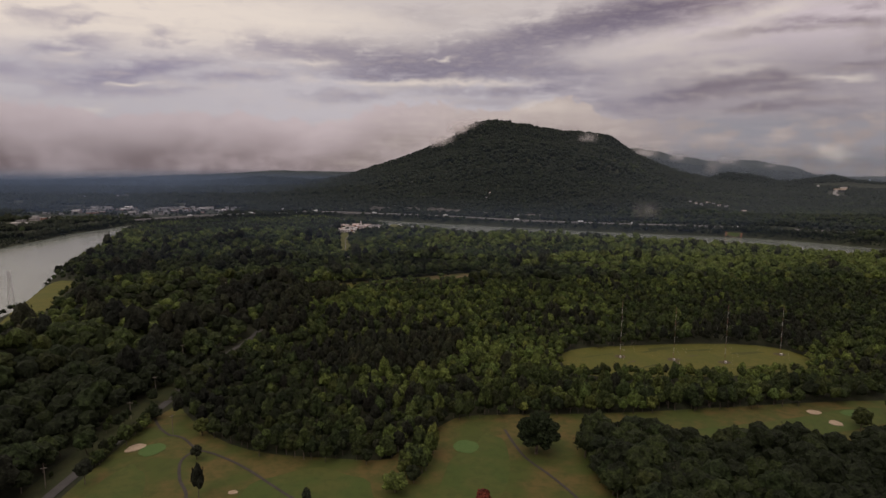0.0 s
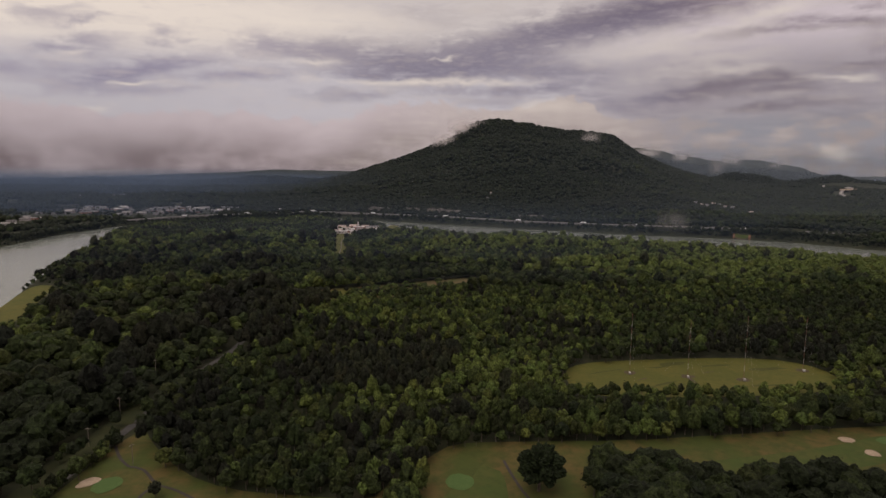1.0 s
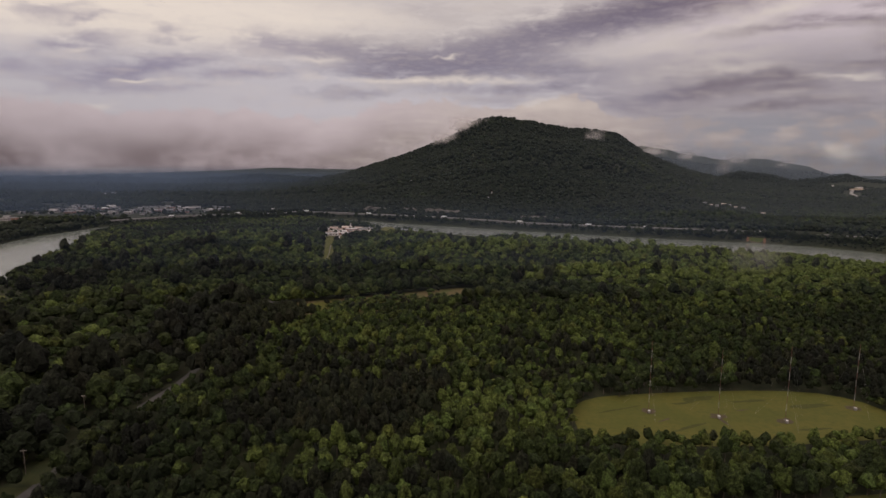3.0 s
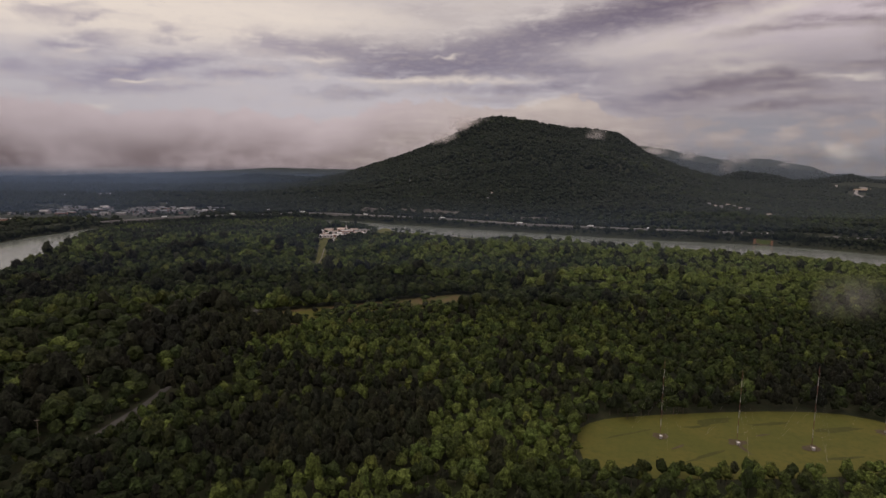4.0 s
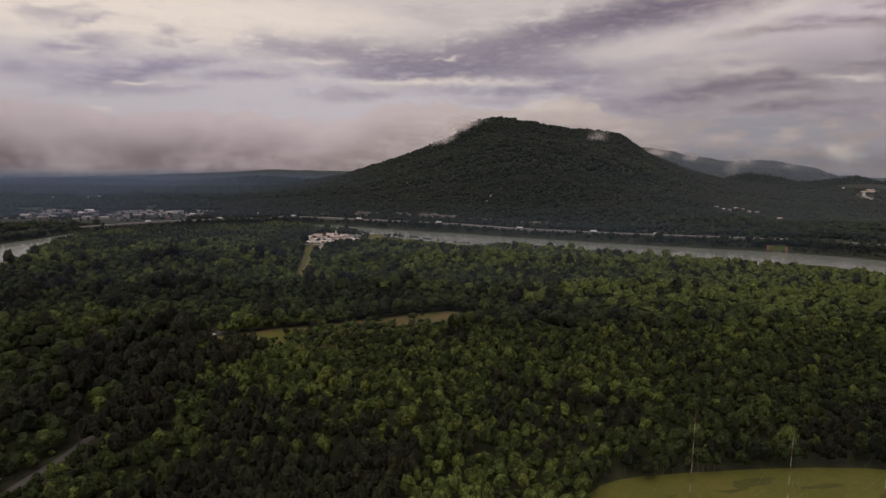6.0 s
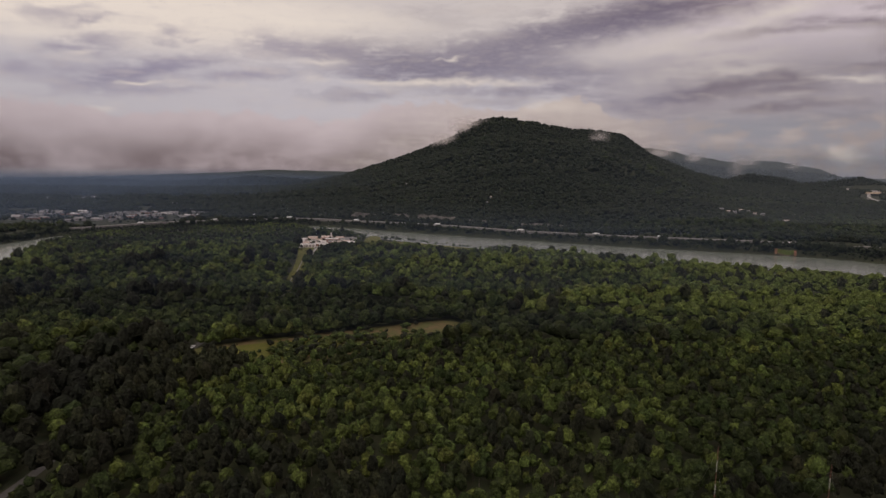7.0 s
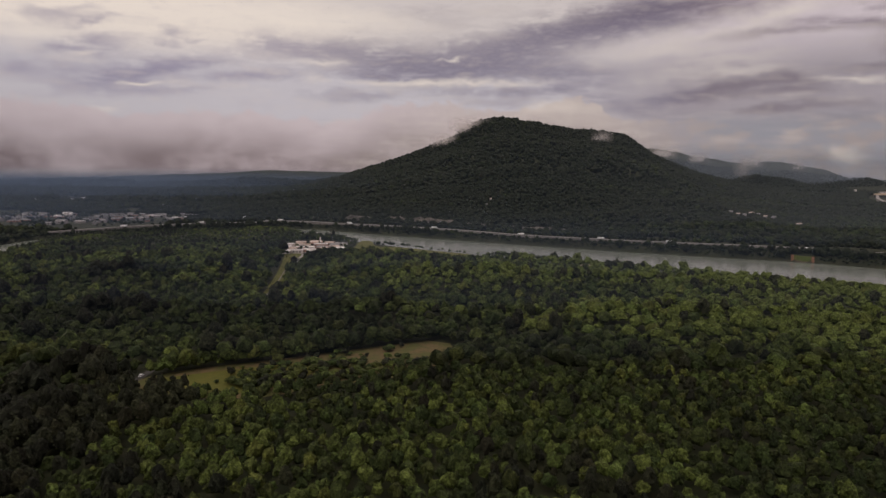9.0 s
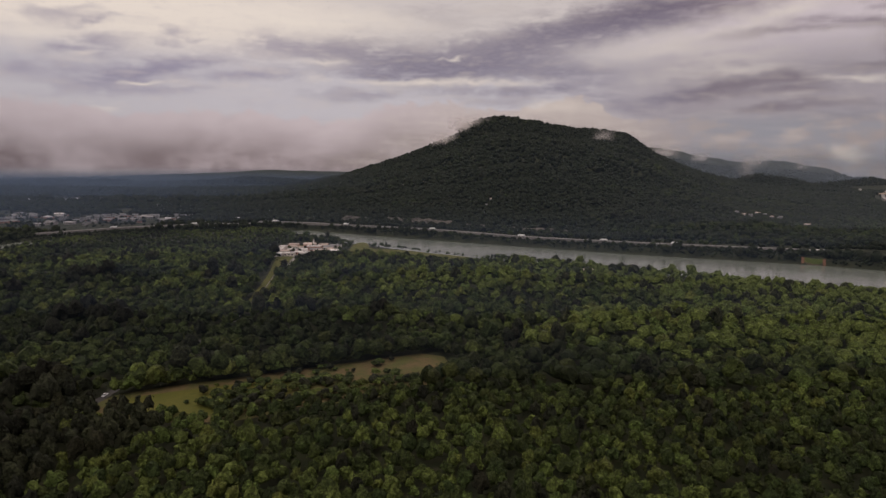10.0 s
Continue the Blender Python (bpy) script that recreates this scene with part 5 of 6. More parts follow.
for x, y, high in ((148, 401.9, 41), (184.9, 394.3, 38), (219.9, 388, 42), (271, 404.5, 38)):
    flat_patch("earth_pad", oval(x, y, 4.6, 3.4, 0, 16, 0.3, x), -3.7, DIRT, "worn bare earth round the foot of a mast", "bare earth")
    radio_mast(x, y, -3.9, high)
    tuning_hut(x - 0.6, y - 2.6, -3.8)
for k, (x, y, rx, ry, turn) in enumerate(((185.1, 419.7, 11, 3.5, 14), (173.1, 412.9, 8, 1.3, 10), (131, 404.4, 13, 0.9, 20), (215.1, 416, 13, 1.6, 6), (249, 408.3, 13, 3.5, 10), (162.8, 380.7, 12, 1.2, 24), (228.8, 377.4, 10, 1.3, 6))):
    flat_patch("damp_grass", oval(x, y, rx, ry, turn, 16, 0.35, k), -3.78, DAMP, "darker damp streak of grass in a mown field", "grass")
for k, (x, y, rx, ry, turn) in enumerate(((184.9, 387.6, 1.0, 6, 8), (152.9, 390, 5, 0.8, 30), (203, 402.5, 4, 0.7, 12))):
    flat_patch("bare_track", oval(x, y, rx, ry, turn, 14, 0.35, k + 20), -3.74, DIRT, "thin worn earth track in a mown field", "bare earth")


def lattice_pylon(x, y, z, height, turn):
    root = tagged(new("lattice_pylon"), "grey steel lattice power pylon on a river bank", "pylon")
    root.matrix_basis = pose(x, y, z, 0, 0, turn)

    def at(u):
        return (2.5 * (1 - u) + 0.4 * u) if u < 0.999 else 0.35

    for k in range(4):
        sx, sy = ((1, 1), (-1, 1), (-1, -1), (1, -1))[k]
        bm = bmesh.new()
        rod_into(bm, (sx * at(0), sy * at(0), 0), (sx * at(0.95), sy * at(0.95), height * 0.95), 0.11)
        part("leg", bm, STEEL, root)
    for level in range(8):
        u0, u1 = level / 8.4, (level + 1) / 8.4
        bm = bmesh.new()
        for k in range(4):
            s0, s1 = ((1, 1), (-1, 1), (-1, -1), (1, -1))[k], ((-1, 1), (-1, -1), (1, -1), (1, 1))[k]
            p = [(s[0] * at(u), s[1] * at(u), height * u) for s in (s0, s1) for u in (u0, u1)]
            rod_into(bm, p[0], p[3], 0.05, 3)
            rod_into(bm, p[2], p[1], 0.05, 3)
            rod_into(bm, p[1], p[3], 0.05, 3)
        part("brace", bm, STEEL, root)
    for h, w in ((0.74, 2.6), (0.86, 2.2), (0.95, 1.8)):
        bm = bmesh.new()
        for s in (-1, 1):
            rod_into(bm, (s * 0.7, 0, height * h), (s * w, 0, height * h + 0.3), 0.12)
            rod_into(bm, (s * 0.6, 0, height * (h + 0.035)), (s * w, 0, height * h + 0.3), 0.09)
            rod_into(bm, (s * w, 0, height * h + 0.3), (s * w, 0, height * h - 1.2), 0.10, 5)
        part("crossarm", bm, STEEL, root)


lattice_pylon(-393, 557, -2, 37, 20)


def utility_pole(x, y, z, height=11.0, turn=8):
    root = tagged(new("utility_pole"), "weathered wooden utility pole with a crossarm beside a road", "utility pole", "poles along the power line")
    root.matrix_basis = pose(x, y, z, 0, 0, turn)
    bm = bmesh.new()
    rod_into(bm, (0, 0, -0.3), (0, 0, height), 0.14, 8)
    part("post", bm, POLE_WOOD, root)
    part("crossarm", boxed(-1.3, 1.3, -0.08, 0.08, height - 1.0, height - 0.8), POLE_WOOD, root)
    for k in (-1.15, -0.4, 0.4, 1.15):
        bm = bmesh.new()
        rod_into(bm, (k, 0, height - 0.8), (k, 0, height - 0.5), 0.06, 6)
        part("insulator", bm, WHITE_WALL, root)


POLES = [(-171, 199), (-166, 236), (-164, 271), (-163, 308), (-163, 340), (-169, 399), (-177, 459), (-188, 525), (-200, 592)]
for x, y in POLES:
    utility_pole(x, y, float(land(x, y)), 12.5 if y > 320 else 10.5)
utility_pole(-131.8, 288.4, -6.9, 11.0, 60)

# ---- buildings ----
PANE = {}


def pane_mesh(w, h):
    key = (round(w, 1), round(h, 1))
    if key not in PANE:
        me = bpy.data.meshes.new("window")
        bm = boxed(-w / 2, w / 2, -0.06, 0.06, -h / 2, h / 2)
        bm.to_mesh(me)
        bm.free()
        me.materials.append(DARK_PANE)
        PANE[key] = me
    return PANE[key]


def building(name, x, y, z, w, d, h, turn, wall, roof, gable=False, windows=5, storeys=1, label="", category="building", group=""):
    root = tagged(new(name), label, category, group)
    root.matrix_basis = pose(x, y, z, 0, 0, turn)
    part("wall", boxed(-w / 2, w / 2, -d / 2, d / 2, -6, h), wall, root)
    bm = bmesh.new()
    if gable:
        o, rise = 0.5, d * 0.28
        pts = [(-w / 2 - o, -d / 2 - o, h), (w / 2 + o, -d / 2 - o, h), (w / 2 + o, d / 2 + o, h), (-w / 2 - o, d / 2 + o, h), (-w / 2 - o, 0, h + rise), (w / 2 + o, 0, h + rise)]
        v = [bm.verts.new(p) for p in pts]
        for f in ((0, 1, 5, 4), (2, 3, 4, 5), (1, 2, 5), (3, 0, 4), (3, 2, 1, 0)):
            bm.faces.new([v[i] for i in f])
        part("roof", bm, roof, root)
    else:
        box_into(bm, -w / 2 - 0.3, w / 2 + 0.3, -d / 2 - 0.3, d / 2 + 0.3, h, h + 0.35)
        for q in ((-w / 2 - 0.3, w / 2 + 0.3, -d / 2 - 0.3, -d / 2), (-w / 2 - 0.3, w / 2 + 0.3, d / 2, d / 2 + 0.3),
                  (-w / 2 - 0.3, -w / 2, -d / 2, d / 2), (w / 2, w / 2 + 0.3, -d / 2, d / 2)):
            box_into(bm, *q, h + 0.35, h + 0.8)
        part("roof", bm, roof, root)
        if w > 14:
            part("roof_vent", boxed(w * 0.12, w * 0.12 + 2.4, -1, 1, h + 0.35, h + 1.8, 0.08), STEEL, root)
    for s in range(storeys):
        zs = h * (s + 0.55) / storeys
        for k in range(windows):
            px = -w / 2 + w * (k + 0.5) / windows
            for side in (-1, 1):
                ob = part("window", pane_mesh(w / windows * 0.5, min(1.7, h / storeys * 0.45)), None, root)
                ob.location = (px, side * (d / 2 + 0.02), zs)
    return root


HOSPITAL = "low pale institutional building with a flat roof among trees"
lots = random.Random(8)
for row, (y, first, last) in enumerate(((1159, -167, -95), (1180, -181, -87), (1202, -177, -91), (1224, -175, -95), (1247, -167, -99))):
    x = first
    while x < last:
        w = lots.uniform(9, 22)
        deep = lots.uniform(8, 14)
        h = lots.uniform(3.6, 5.2) + (1.2 if row > 2 else 0)
        building("hospital_building", x + w / 2, y + lots.uniform(-3, 3), 3, w, deep, h, lots.uniform(-9, 9), lots.choice((WHITE_WALL, WHITE_WALL, BRICK_WALL)),
                 lots.choice((PALE_ROOF, PALE_ROOF, TAN_ROOF, GREY_ROOF)), lots.random() < 0.3, max(2, int(w / 4)), 1, HOSPITAL, "building", "hospital buildings")
        x += w + lots.uniform(1.5, 9)
for k in range(34):
    x, y = lots.uniform(-196, -75), lots.choice((1147, 1169, 1190, 1212, 1235, 1259, 1268)) + lots.uniform(-1, 1)
    if -141 < x < -119 and y < 1175:
        continue
    stand_tree("leafy_tree", KITS[3 * lots.randrange(5) + lots.randrange(2)], pose(x, y, 3, 0, 0, lots.uniform(0, 360)), lots.uniform(1.8, 3.2),
               "small dark tree between low pale buildings", "trees at the hospital")
smoke = tagged(new("boiler_chimney"), "tall pale brick boiler chimney among low buildings", "chimney")
smoke.location = (-124, 1234, 3)
bm = bmesh.new()
bmesh.ops.create_cone(bm, segments=14, radius1=1.5, radius2=1.0, depth=16, matrix=Matrix.Translation((0, 0, 7.0)))
part("shaft", bm, WHITE_WALL, smoke)
bm = bmesh.new()
bmesh.ops.create_cone(bm, segments=14, radius1=1.25, radius2=1.25, depth=0.8, cap_ends=True, matrix=Matrix.Translation((0, 0, 15.3)))
part("rim", bm, CONCRETE, smoke)
flat_patch("parking_lot", [(-191, 1181), (-191, 1233), (-182, 1236), (-182, 1181)], 3.3, ASPHALT, "asphalt yard beside low buildings", "parking lot")
building("house", 260, 1025, 3, 14, 9, 5, 20, BRICK_WALL, TAN_ROOF, True, 4, 1, "brick house with a tan gabled roof in the woods", "house")
building("house", 248, 1033, 3, 8, 7, 3.5, 20, WHITE_WALL, GREY_ROOF, True, 2, 1, "small pale shed with a grey gabled roof", "house")

town = random.Random(31)


def town_block(count, x0, x1, y0, y1, big, words, group):
    placed = 0
    while placed < count:
        x, y = town.uniform(x0, x1), town.uniform(y0, y1)
        if inside(RIVER, np.array([x]), np.array([y]))[0] or away(RIVER, np.array([x]), np.array([y]), True)[0] < 22 or away(HIGHWAY, np.array([x]), np.array([y]))[0] < 22:
            continue
        placed += 1
        s = big * town.uniform(0.5, 1.25)
        gable = town.random() < 0.3
        building("warehouse" if s > 18 else "shop_building", x, y, float(land(x, y)), s * 1.7, s, town.uniform(3.5, 6), town.uniform(-25, 25),
                 town.choice((TOWN_WALL, TOWN_WALL, TOWN_WALL, BRICK_WALL)), town.choice((PALE_ROOF, TOWN_ROOF, TOWN_ROOF, GREY_ROOF, GREY_ROOF)), gable, 4, 1, words, "building", group)


town_block(46, -1010, -700, 1590, 1850, 12, "pale flat-roofed town building among trees", "town by the river")
town_block(32, -790, -545, 1690, 1865, 10, "pale low town building among trees", "town by the river")
town_block(10, -978, -788, 1180, 1487, 10, "pale flat-roofed building near the far bank", "town by the river")
town_block(16, -1400, -1165, 2230, 2430, 17, "large pale warehouse below far hills", "far warehouses")
town_block(6, -788, -628, 1994, 2181, 6.5, "pale building at the foot of the hills", "buildings at the foot of the hills")
town_block(12, -608, -228, 1677, 1768, 9, "small pale building beside the highway", "buildings by the highway")
for x, y, w, d in ((-31.4, 2358.5, 16, 8), (-13.6, 2338.6, 14, 8), (34.5, 2347.1, 20, 9), (57.5, 2344.7, 14, 9), (75.5, 2350.2, 16, 9), (230.2, 1903.2, 15, 8), (210.7, 1844.3, 9, 6),
                   (772, 1646, 14, 9), (784, 1635, 13, 8), (802, 1639, 13, 8), (838, 1674, 18, 9), (855, 1674, 12, 8), (864, 1659, 12, 7), (901, 1688, 16, 8), (879, 1551, 17, 9)):
    building("house", x, y, float(land(x, y)) + (7.2 if x > 700 else 5.0), w * 0.6, d * 0.7, 3.8, town.uniform(-20, 20), TOWN_WALL, town.choice((TAN_ROOF, GREY_ROOF, GREY_ROOF)), True, 3, 1,
             "pale house with a gabled roof on a wooded slope", "house", "houses on the mountain")
for x, y in ((1029, 3855), (1069, 3855), (1119, 3862), (1169, 3864)):
    building("house", x, y, float(land(x, y)) + 4, 20, 10, 7, town.uniform(-10, 10), WHITE_WALL, PALE_ROOF, False, 4, 1, "pale building along the mountain's crest", "house", "houses on the crest")

# ---- vehicles ----


def wheel(x, y, z, r, w, parent):
    bm = bmesh.new()
    bmesh.ops.create_cone(bm, segments=12, radius1=r, radius2=r, depth=w, cap_ends=True, matrix=pose(x, y, z, 90, 0, 0))
    part("wheel", bm, RUBBER, parent)


def truck(x, y, z, turn):
    root = tagged(new("semi_truck"), "white semi-trailer truck on the highway", "truck", "trucks on the highway")
    root.matrix_basis = pose(x, y, z, 0, 0, turn) @ Matrix.Scale(0.75, 4)
    part("trailer", boxed(-8, 5.6, -1.3, 1.3, 1.15, 4.1, 0.06), WHITE_PAINT, root)
    bm = boxed(6.1, 8.3, -1.25, 1.25, 0.7, 3.6, 0.25)
    box_into(bm, 8.3, 9.3, -1.15, 1.15, 0.7, 2.1, 0.2)
    part("cab", bm, CAR_PAINT, root)
    part("windscreen", boxed(8.28, 8.36, -1.0, 1.0, 2.2, 3.2), DARK_PANE, root)
    for wx in (-7, -5.8, 4.6, 5.8, 8.5):
        for wy in (-1.05, 1.05):
            wheel(wx, wy, 0.5, 0.5, 0.4, root)


def car(x, y, z, turn, label):
    root = tagged(new("car"), label, "car")
    root.matrix_basis = pose(x, y, z, 0, 0, turn)
    part("body", boxed(-2.3, 2.3, -0.9, 0.9, 0.3, 1.0, 0.18), CAR_PAINT, root)
    part("cabin", boxed(-1.6, 0.9, -0.78, 0.78, 0.98, 1.55, 0.2), DARK_PANE, root)
    part("roof", boxed(-1.3, 0.5, -0.7, 0.7, 1.5, 1.6, 0.04), CAR_PAINT, root)
    for wx in (-1.45, 1.45):
        for wy in (-0.85, 0.85):
            wheel(wx, wy, 0.34, 0.34, 0.22, root)


LINE = smooth_line(HIGHWAY, 4)
for x in (-587, -456, -288, -120, 67, 232, 370, 480):
    i = min(range(1, len(LINE) - 1), key=lambda k: abs(LINE[k].x - x))
    d = LINE[i + 1] - LINE[i - 1]
    truck(LINE[i].x, LINE[i].y, float(land(LINE[i].x, LINE[i].y)) + 5.5, math.degrees(math.atan2(d.y, d.x)) + (180 if x % 60 else 0))
car(-128.8, 627.5, 3.3, 86, "white car on a road through woods")

# ---- river front ----


def rock_face(points, low, high, seed):
    """A broken limestone wall along the foot of the mountain."""
    line = smooth_line(points, 4)
    rng = np.random.RandomState(seed)
    rows = 7
    verts, faces = [], []
    tall = high * (0.65 + 0.5 * np.array([waves(np.array(i * 0.33), np.array(seed * 3.1)) for i in range(len(line))]))
    ends = np.minimum(1, np.minimum(np.arange(len(line)), np.arange(len(line))[::-1]) / 5 + 0.15)
    for i, p in enumerate(line):
        for r in range(rows):
            u = r / (rows - 1)
            verts.append((p.x + rng.uniform(-1, 1), p.y + 5 * u + rng.uniform(-1.6, 1.6), low + u * tall[i] * ends[i] + rng.uniform(-0.5, 0.5)))
        verts.append((p.x, p.y + 22, low + tall[i] * ends[i] - 4))
    k = rows + 1
    for i in range(len(line) - 1):
        for r in range(rows):
            faces.append((i * k + r, (i + 1) * k + r, (i + 1) * k + r + 1, i * k + r + 1))
    ob = part("rock_face", raw_mesh("rock_face", np.array(verts), np.array(faces), None, True), ROCK)
    tagged(ob, "pale broken limestone cliff above the highway", "cliff", "cliffs along the mountain foot")


rock_face([(-146, 1648), (-108, 1654), (-72, 1652)], 5, 14, 1)
rock_face([(-44, 1641), (12, 1618), (72, 1589), (122, 1566)], 5, 15, 2)
rock_face([(130, 1560), (161, 1539), (201, 1518)], 5, 10, 3)
rock_face([(216, 1508), (271, 1476), (341, 1437)], 5, 9, 5)
rock_face([(-237, 1682), (-207, 1683), (-173, 1675)], 5, 8, 4)


def draped(name, start, along, s0, s1, d0, d1, lift, mat, label, category):
    """A sheet that lies on the ground, s metres along a line and d metres to its left."""
    ux, uy = along
    ss, dd = np.linspace(s0, s1, 8), np.linspace(d0, d1, 12)
    gs, gd = np.meshgrid(ss, dd)
    gx, gy = start[0] + ux * gs - uy * gd, start[1] + uy * gs + ux * gd
    i = (np.arange(11)[:, None] * 8 + np.arange(7)[None, :]).ravel()
    me = raw_mesh(name, np.stack([gx, gy, np.maximum(land(gx, gy), WATER_LEVEL - 0.5) + lift], -1).reshape(-1, 3), np.stack([i, i + 1, i + 9, i + 8], -1))
    tagged(part(name, me, mat), label, category, kind="structure")


LANDING, SHORE = (634, 1179), (0.863, -0.508)
draped("landing_lawn", LANDING, SHORE, 3, 28, -2, 9, 0.7, FAIRWAY, "green grass ramp down to a river landing", "lawn")
for s0 in (-1, 27):
    draped("landing_bank", LANDING, SHORE, s0, s0 + 4, -3, 8, 1.1, RED_EARTH, "bare red earth bank beside a river landing", "earth bank")
draped("landing_sill", LANDING, SHORE, 4, 27, -4, 1.0, 0.9, DIRT, "low brown earth sill at a river landing", "earth bank")

# a bare cutting with a pale shed on the far slope
tagged(ribbon("quarry_road", QUARRY[:3], 13, 9, CONCRETE, 20, None, None, 0, 10), "pale haul road up a bare embankment", "road", kind="structure")
tagged(ribbon("quarry_yard", [(2313, 3133), (2465, 3335)], 95, 11, SAND, 20, None, None, 0, 13), "pale bare yard of a quarry among woods", "quarry", kind="structure")
building("silo", 2315, 3347, float(land(2315, 3347)), 9, 9, 28, 12, WHITE_WALL, PALE_ROOF, False, 1, 1, "tall pale silo beside a quarry yard", "silo")
building("warehouse", 2475, 3362, float(land(2475, 3362)) + 8, 46, 18, 9, 12, WHITE_WALL, PALE_ROOF, False, 6, 1, "long pale shed beside a quarry yard", "building")
building("boat_shed", 685, 1219, float(land(685, 1219)), 15, 7, 4.5, -24, WHITE_WALL, PALE_ROOF, True, 3, 1, "small white shed at a river landing", "shed")
# shrubs of the meadow
SHRUB = [tree_kit("shrub", broad_crown(110 + k, 2, 8, 6, 0.14, 0.8, 0.42, 0.95), stem(0.05, 0.8, 5, 2, k), LONE_NEEDLES if k == 1 else LONE_LEAVES, (0.45, 0.5, 0.7)[k]) for k in range(3)]
bushes = random.Random(5)
count = 0
while count < 180:
    x, y = bushes.uniform(-124, 72), bushes.uniform(596, 710)
    lower = np.interp(x, [-76, -43, -14, 30, 60], [605, 619, 633, 644, 652])
    clump = math.exp(-((x + 26) / 32.0) ** 2) * (0.9 if y < lower + 27 else 0.4) + math.exp(-((y - lower - 4) / 8.0) ** 2) * (x > -80) + 0.07
    if not inside(MEADOW_EDGE, np.array([x]), np.array([y]))[0] or bushes.random() > clump:
        continue
    count += 1
    near_edge = y < lower + 16 and x > -70
    stand_tree("shrub", SHRUB[bushes.randrange(3)], pose(x, y, 3.1, 0, 0, bushes.uniform(0, 360)), bushes.uniform(2.2, 4.2) if near_edge else bushes.uniform(1.5, 3.6) * (1.3 if bushes.random() < 0.25 else 1),
               "rounded green shrub in dry meadow grass", "shrubs in the meadow")["category"] = "shrub"

# ---- haze and mist ----


def sheet_of_mist(name, mat, x0, x1, y, z0, z1, thickness, bow, label, nx=24, nz=10, fade_low=0.0, fade_east=0.1):
    """A thin bowed sheet of droplets that thins out towards its rim."""
    u, v = np.meshgrid(np.linspace(0, 1, nx), np.linspace(0, 1, nz))
    px = x0 + (x1 - x0) * u
    py = y + bow * np.sin(np.pi * u) + bow * 0.3 * np.sin(7 * u + 5 * v)
    pz = z0 + (z1 - z0) * v
    rim = np.clip(np.sin(np.pi * u), 0, 1) ** 0.7 if fade_low else soft(u, 0, 0.18) * soft(1 - u, 0, fade_east)
    up = (1 - soft(v, 0.6 if fade_low == 0 else 0.35, 1.0)) * (soft(v, 0, fade_low) if fade_low else 1)
    i = (np.arange(nz - 1)[:, None] * nx + np.arange(nx - 1)[None, :]).ravel()
    me = raw_mesh(name, np.stack([px, py, pz], -1).reshape(-1, 3), np.stack([i, i + 1, i + nx + 1, i + nx], -1), (thickness * rim * up).ravel())
    tagged(part(name, me, mat), label, "mist", kind="stuff")


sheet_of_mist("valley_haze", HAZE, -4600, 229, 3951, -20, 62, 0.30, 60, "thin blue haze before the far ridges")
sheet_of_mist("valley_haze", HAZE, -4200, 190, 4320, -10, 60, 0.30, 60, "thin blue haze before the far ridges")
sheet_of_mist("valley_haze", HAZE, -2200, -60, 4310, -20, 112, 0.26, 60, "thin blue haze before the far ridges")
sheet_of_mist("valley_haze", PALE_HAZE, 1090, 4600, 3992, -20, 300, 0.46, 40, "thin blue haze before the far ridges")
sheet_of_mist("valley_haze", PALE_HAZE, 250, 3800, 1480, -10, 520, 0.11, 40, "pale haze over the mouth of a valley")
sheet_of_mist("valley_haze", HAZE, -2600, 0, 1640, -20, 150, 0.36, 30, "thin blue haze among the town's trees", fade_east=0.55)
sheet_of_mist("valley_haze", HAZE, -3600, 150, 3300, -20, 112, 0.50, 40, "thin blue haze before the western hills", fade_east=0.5)
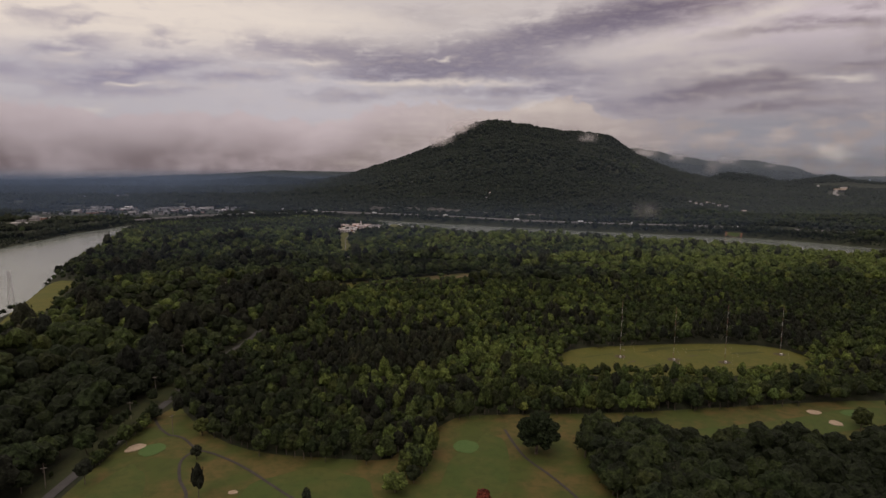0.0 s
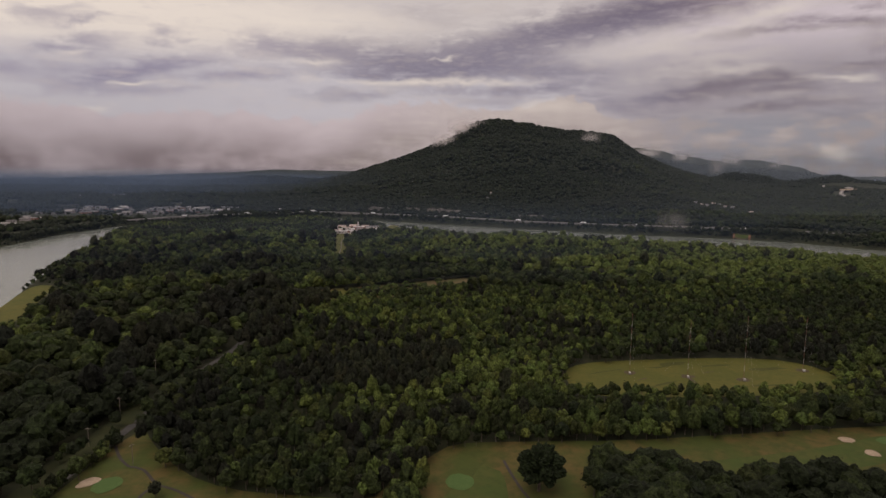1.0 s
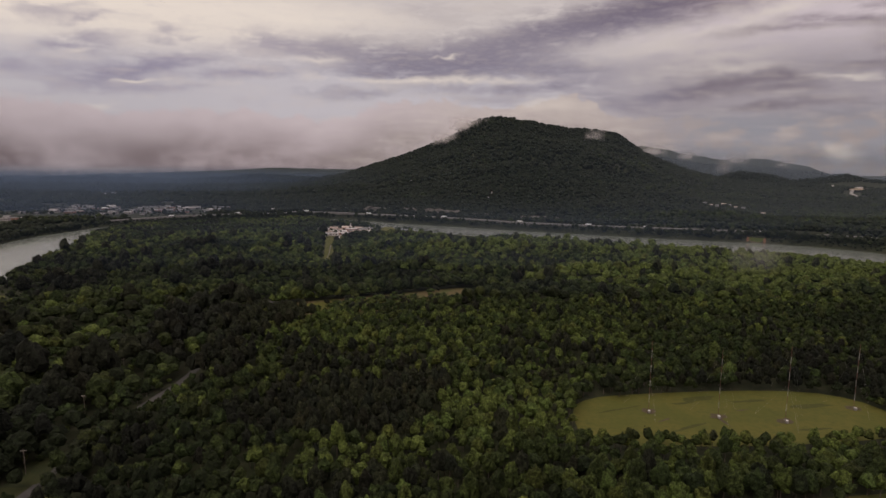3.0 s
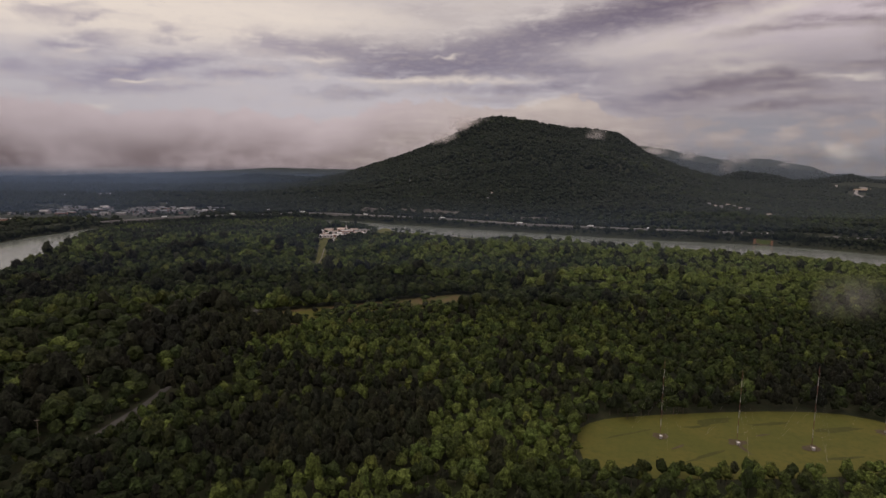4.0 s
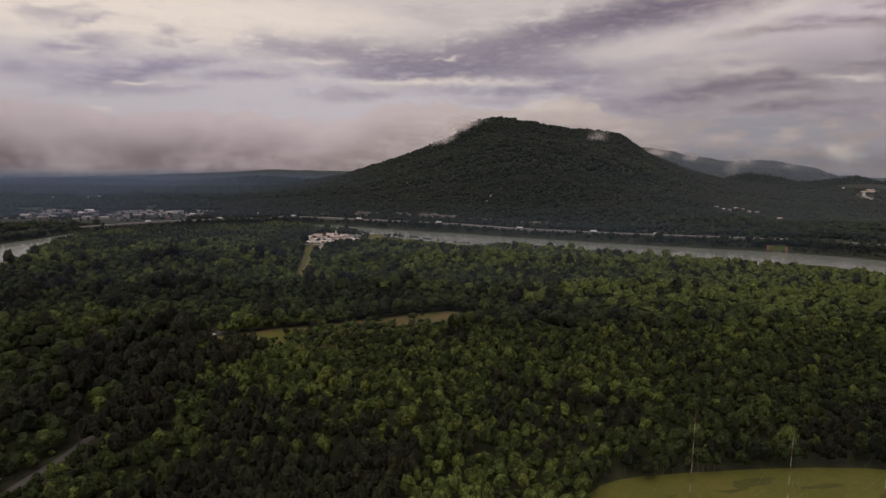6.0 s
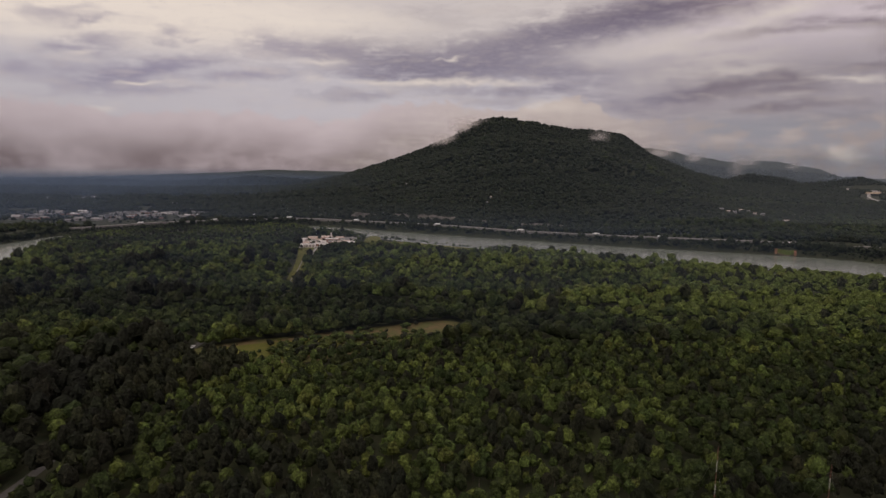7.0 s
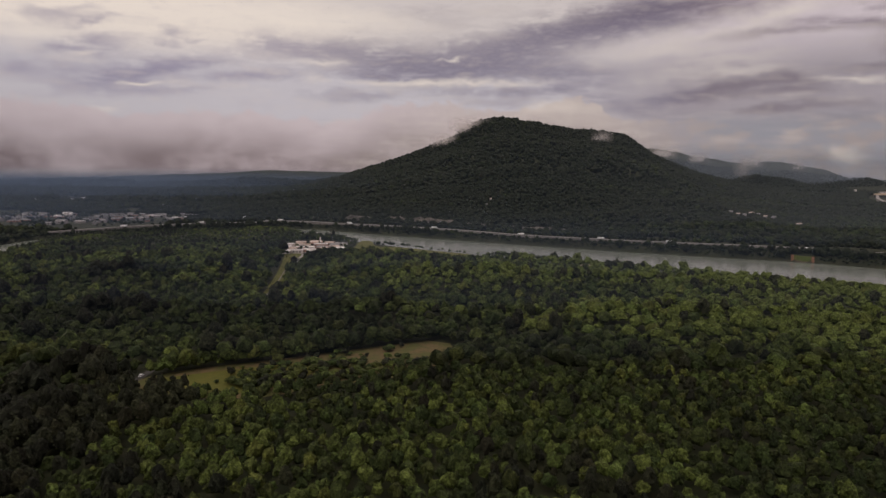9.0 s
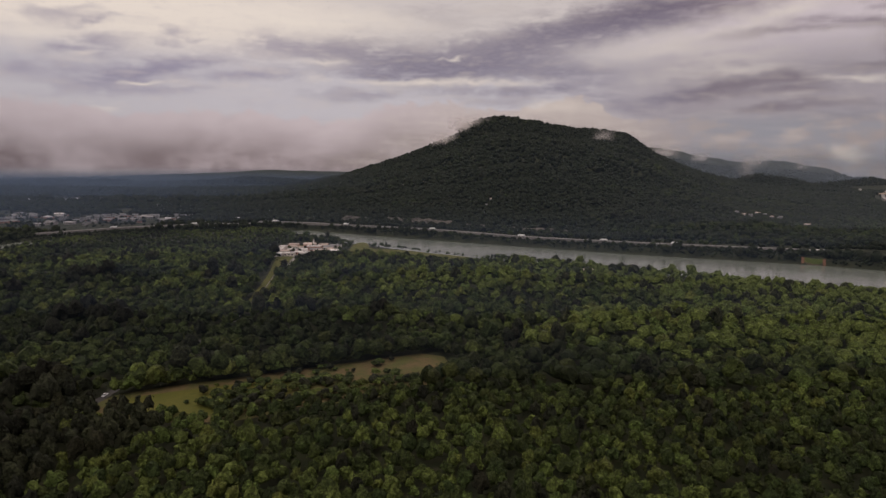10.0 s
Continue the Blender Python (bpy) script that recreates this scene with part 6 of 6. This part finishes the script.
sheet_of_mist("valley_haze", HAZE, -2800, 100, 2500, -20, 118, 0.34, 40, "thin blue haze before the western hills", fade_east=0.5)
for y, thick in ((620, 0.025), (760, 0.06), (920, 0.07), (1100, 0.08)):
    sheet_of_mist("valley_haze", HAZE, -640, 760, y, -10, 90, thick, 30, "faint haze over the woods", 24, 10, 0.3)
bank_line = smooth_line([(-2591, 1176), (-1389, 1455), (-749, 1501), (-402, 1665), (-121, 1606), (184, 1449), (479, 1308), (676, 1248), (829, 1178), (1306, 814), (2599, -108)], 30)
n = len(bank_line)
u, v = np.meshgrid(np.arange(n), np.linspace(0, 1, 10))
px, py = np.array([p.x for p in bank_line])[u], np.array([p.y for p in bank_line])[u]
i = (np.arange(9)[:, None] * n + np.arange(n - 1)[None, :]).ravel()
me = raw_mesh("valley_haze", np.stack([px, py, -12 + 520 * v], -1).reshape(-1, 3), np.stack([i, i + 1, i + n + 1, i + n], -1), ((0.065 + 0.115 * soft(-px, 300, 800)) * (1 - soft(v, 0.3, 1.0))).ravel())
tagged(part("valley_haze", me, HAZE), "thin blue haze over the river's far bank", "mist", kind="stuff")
for x0, x1, y, z0, z1, thick in ((58, 243, 3805, 215, 330, 0.8), (208, 408, 3793, 290, 430, 0.8), (158, 358, 3739, 318, 425, 0.7), (88, 218, 3739, 240, 330, 0.6), (905, 1010, 3400, 262, 335, 0.45), (1471, 1691, 4180, 190, 275, 0.9), (1771, 1901, 4183, 165, 240, 0.8), (2111, 2291, 4186, 140, 225, 0.8), (2471, 2571, 4190, 120, 180, 0.6), (1310, 1370, 2683, 95, 190, 0.3)):
    for k in range(2):
        sheet_of_mist("cloud_wisp", MIST, x0 + 9 * k, x1 + 14 * k, y - 26 * k, z0 - 4 * k, z1 + 6 * k, thick * (0.8 - 0.2 * k), 18,
                      "torn white cloud wisp on the mountain", fade_low=0.4)
# a scrap of low cloud that hangs over the golf course
sheet_of_mist("mist_scrap", SCRAP, 71, 82, 182, 117.5, 125, 0.17, 1.2, "thin scrap of low mist hanging over the golf course", 24, 14, 0.6)
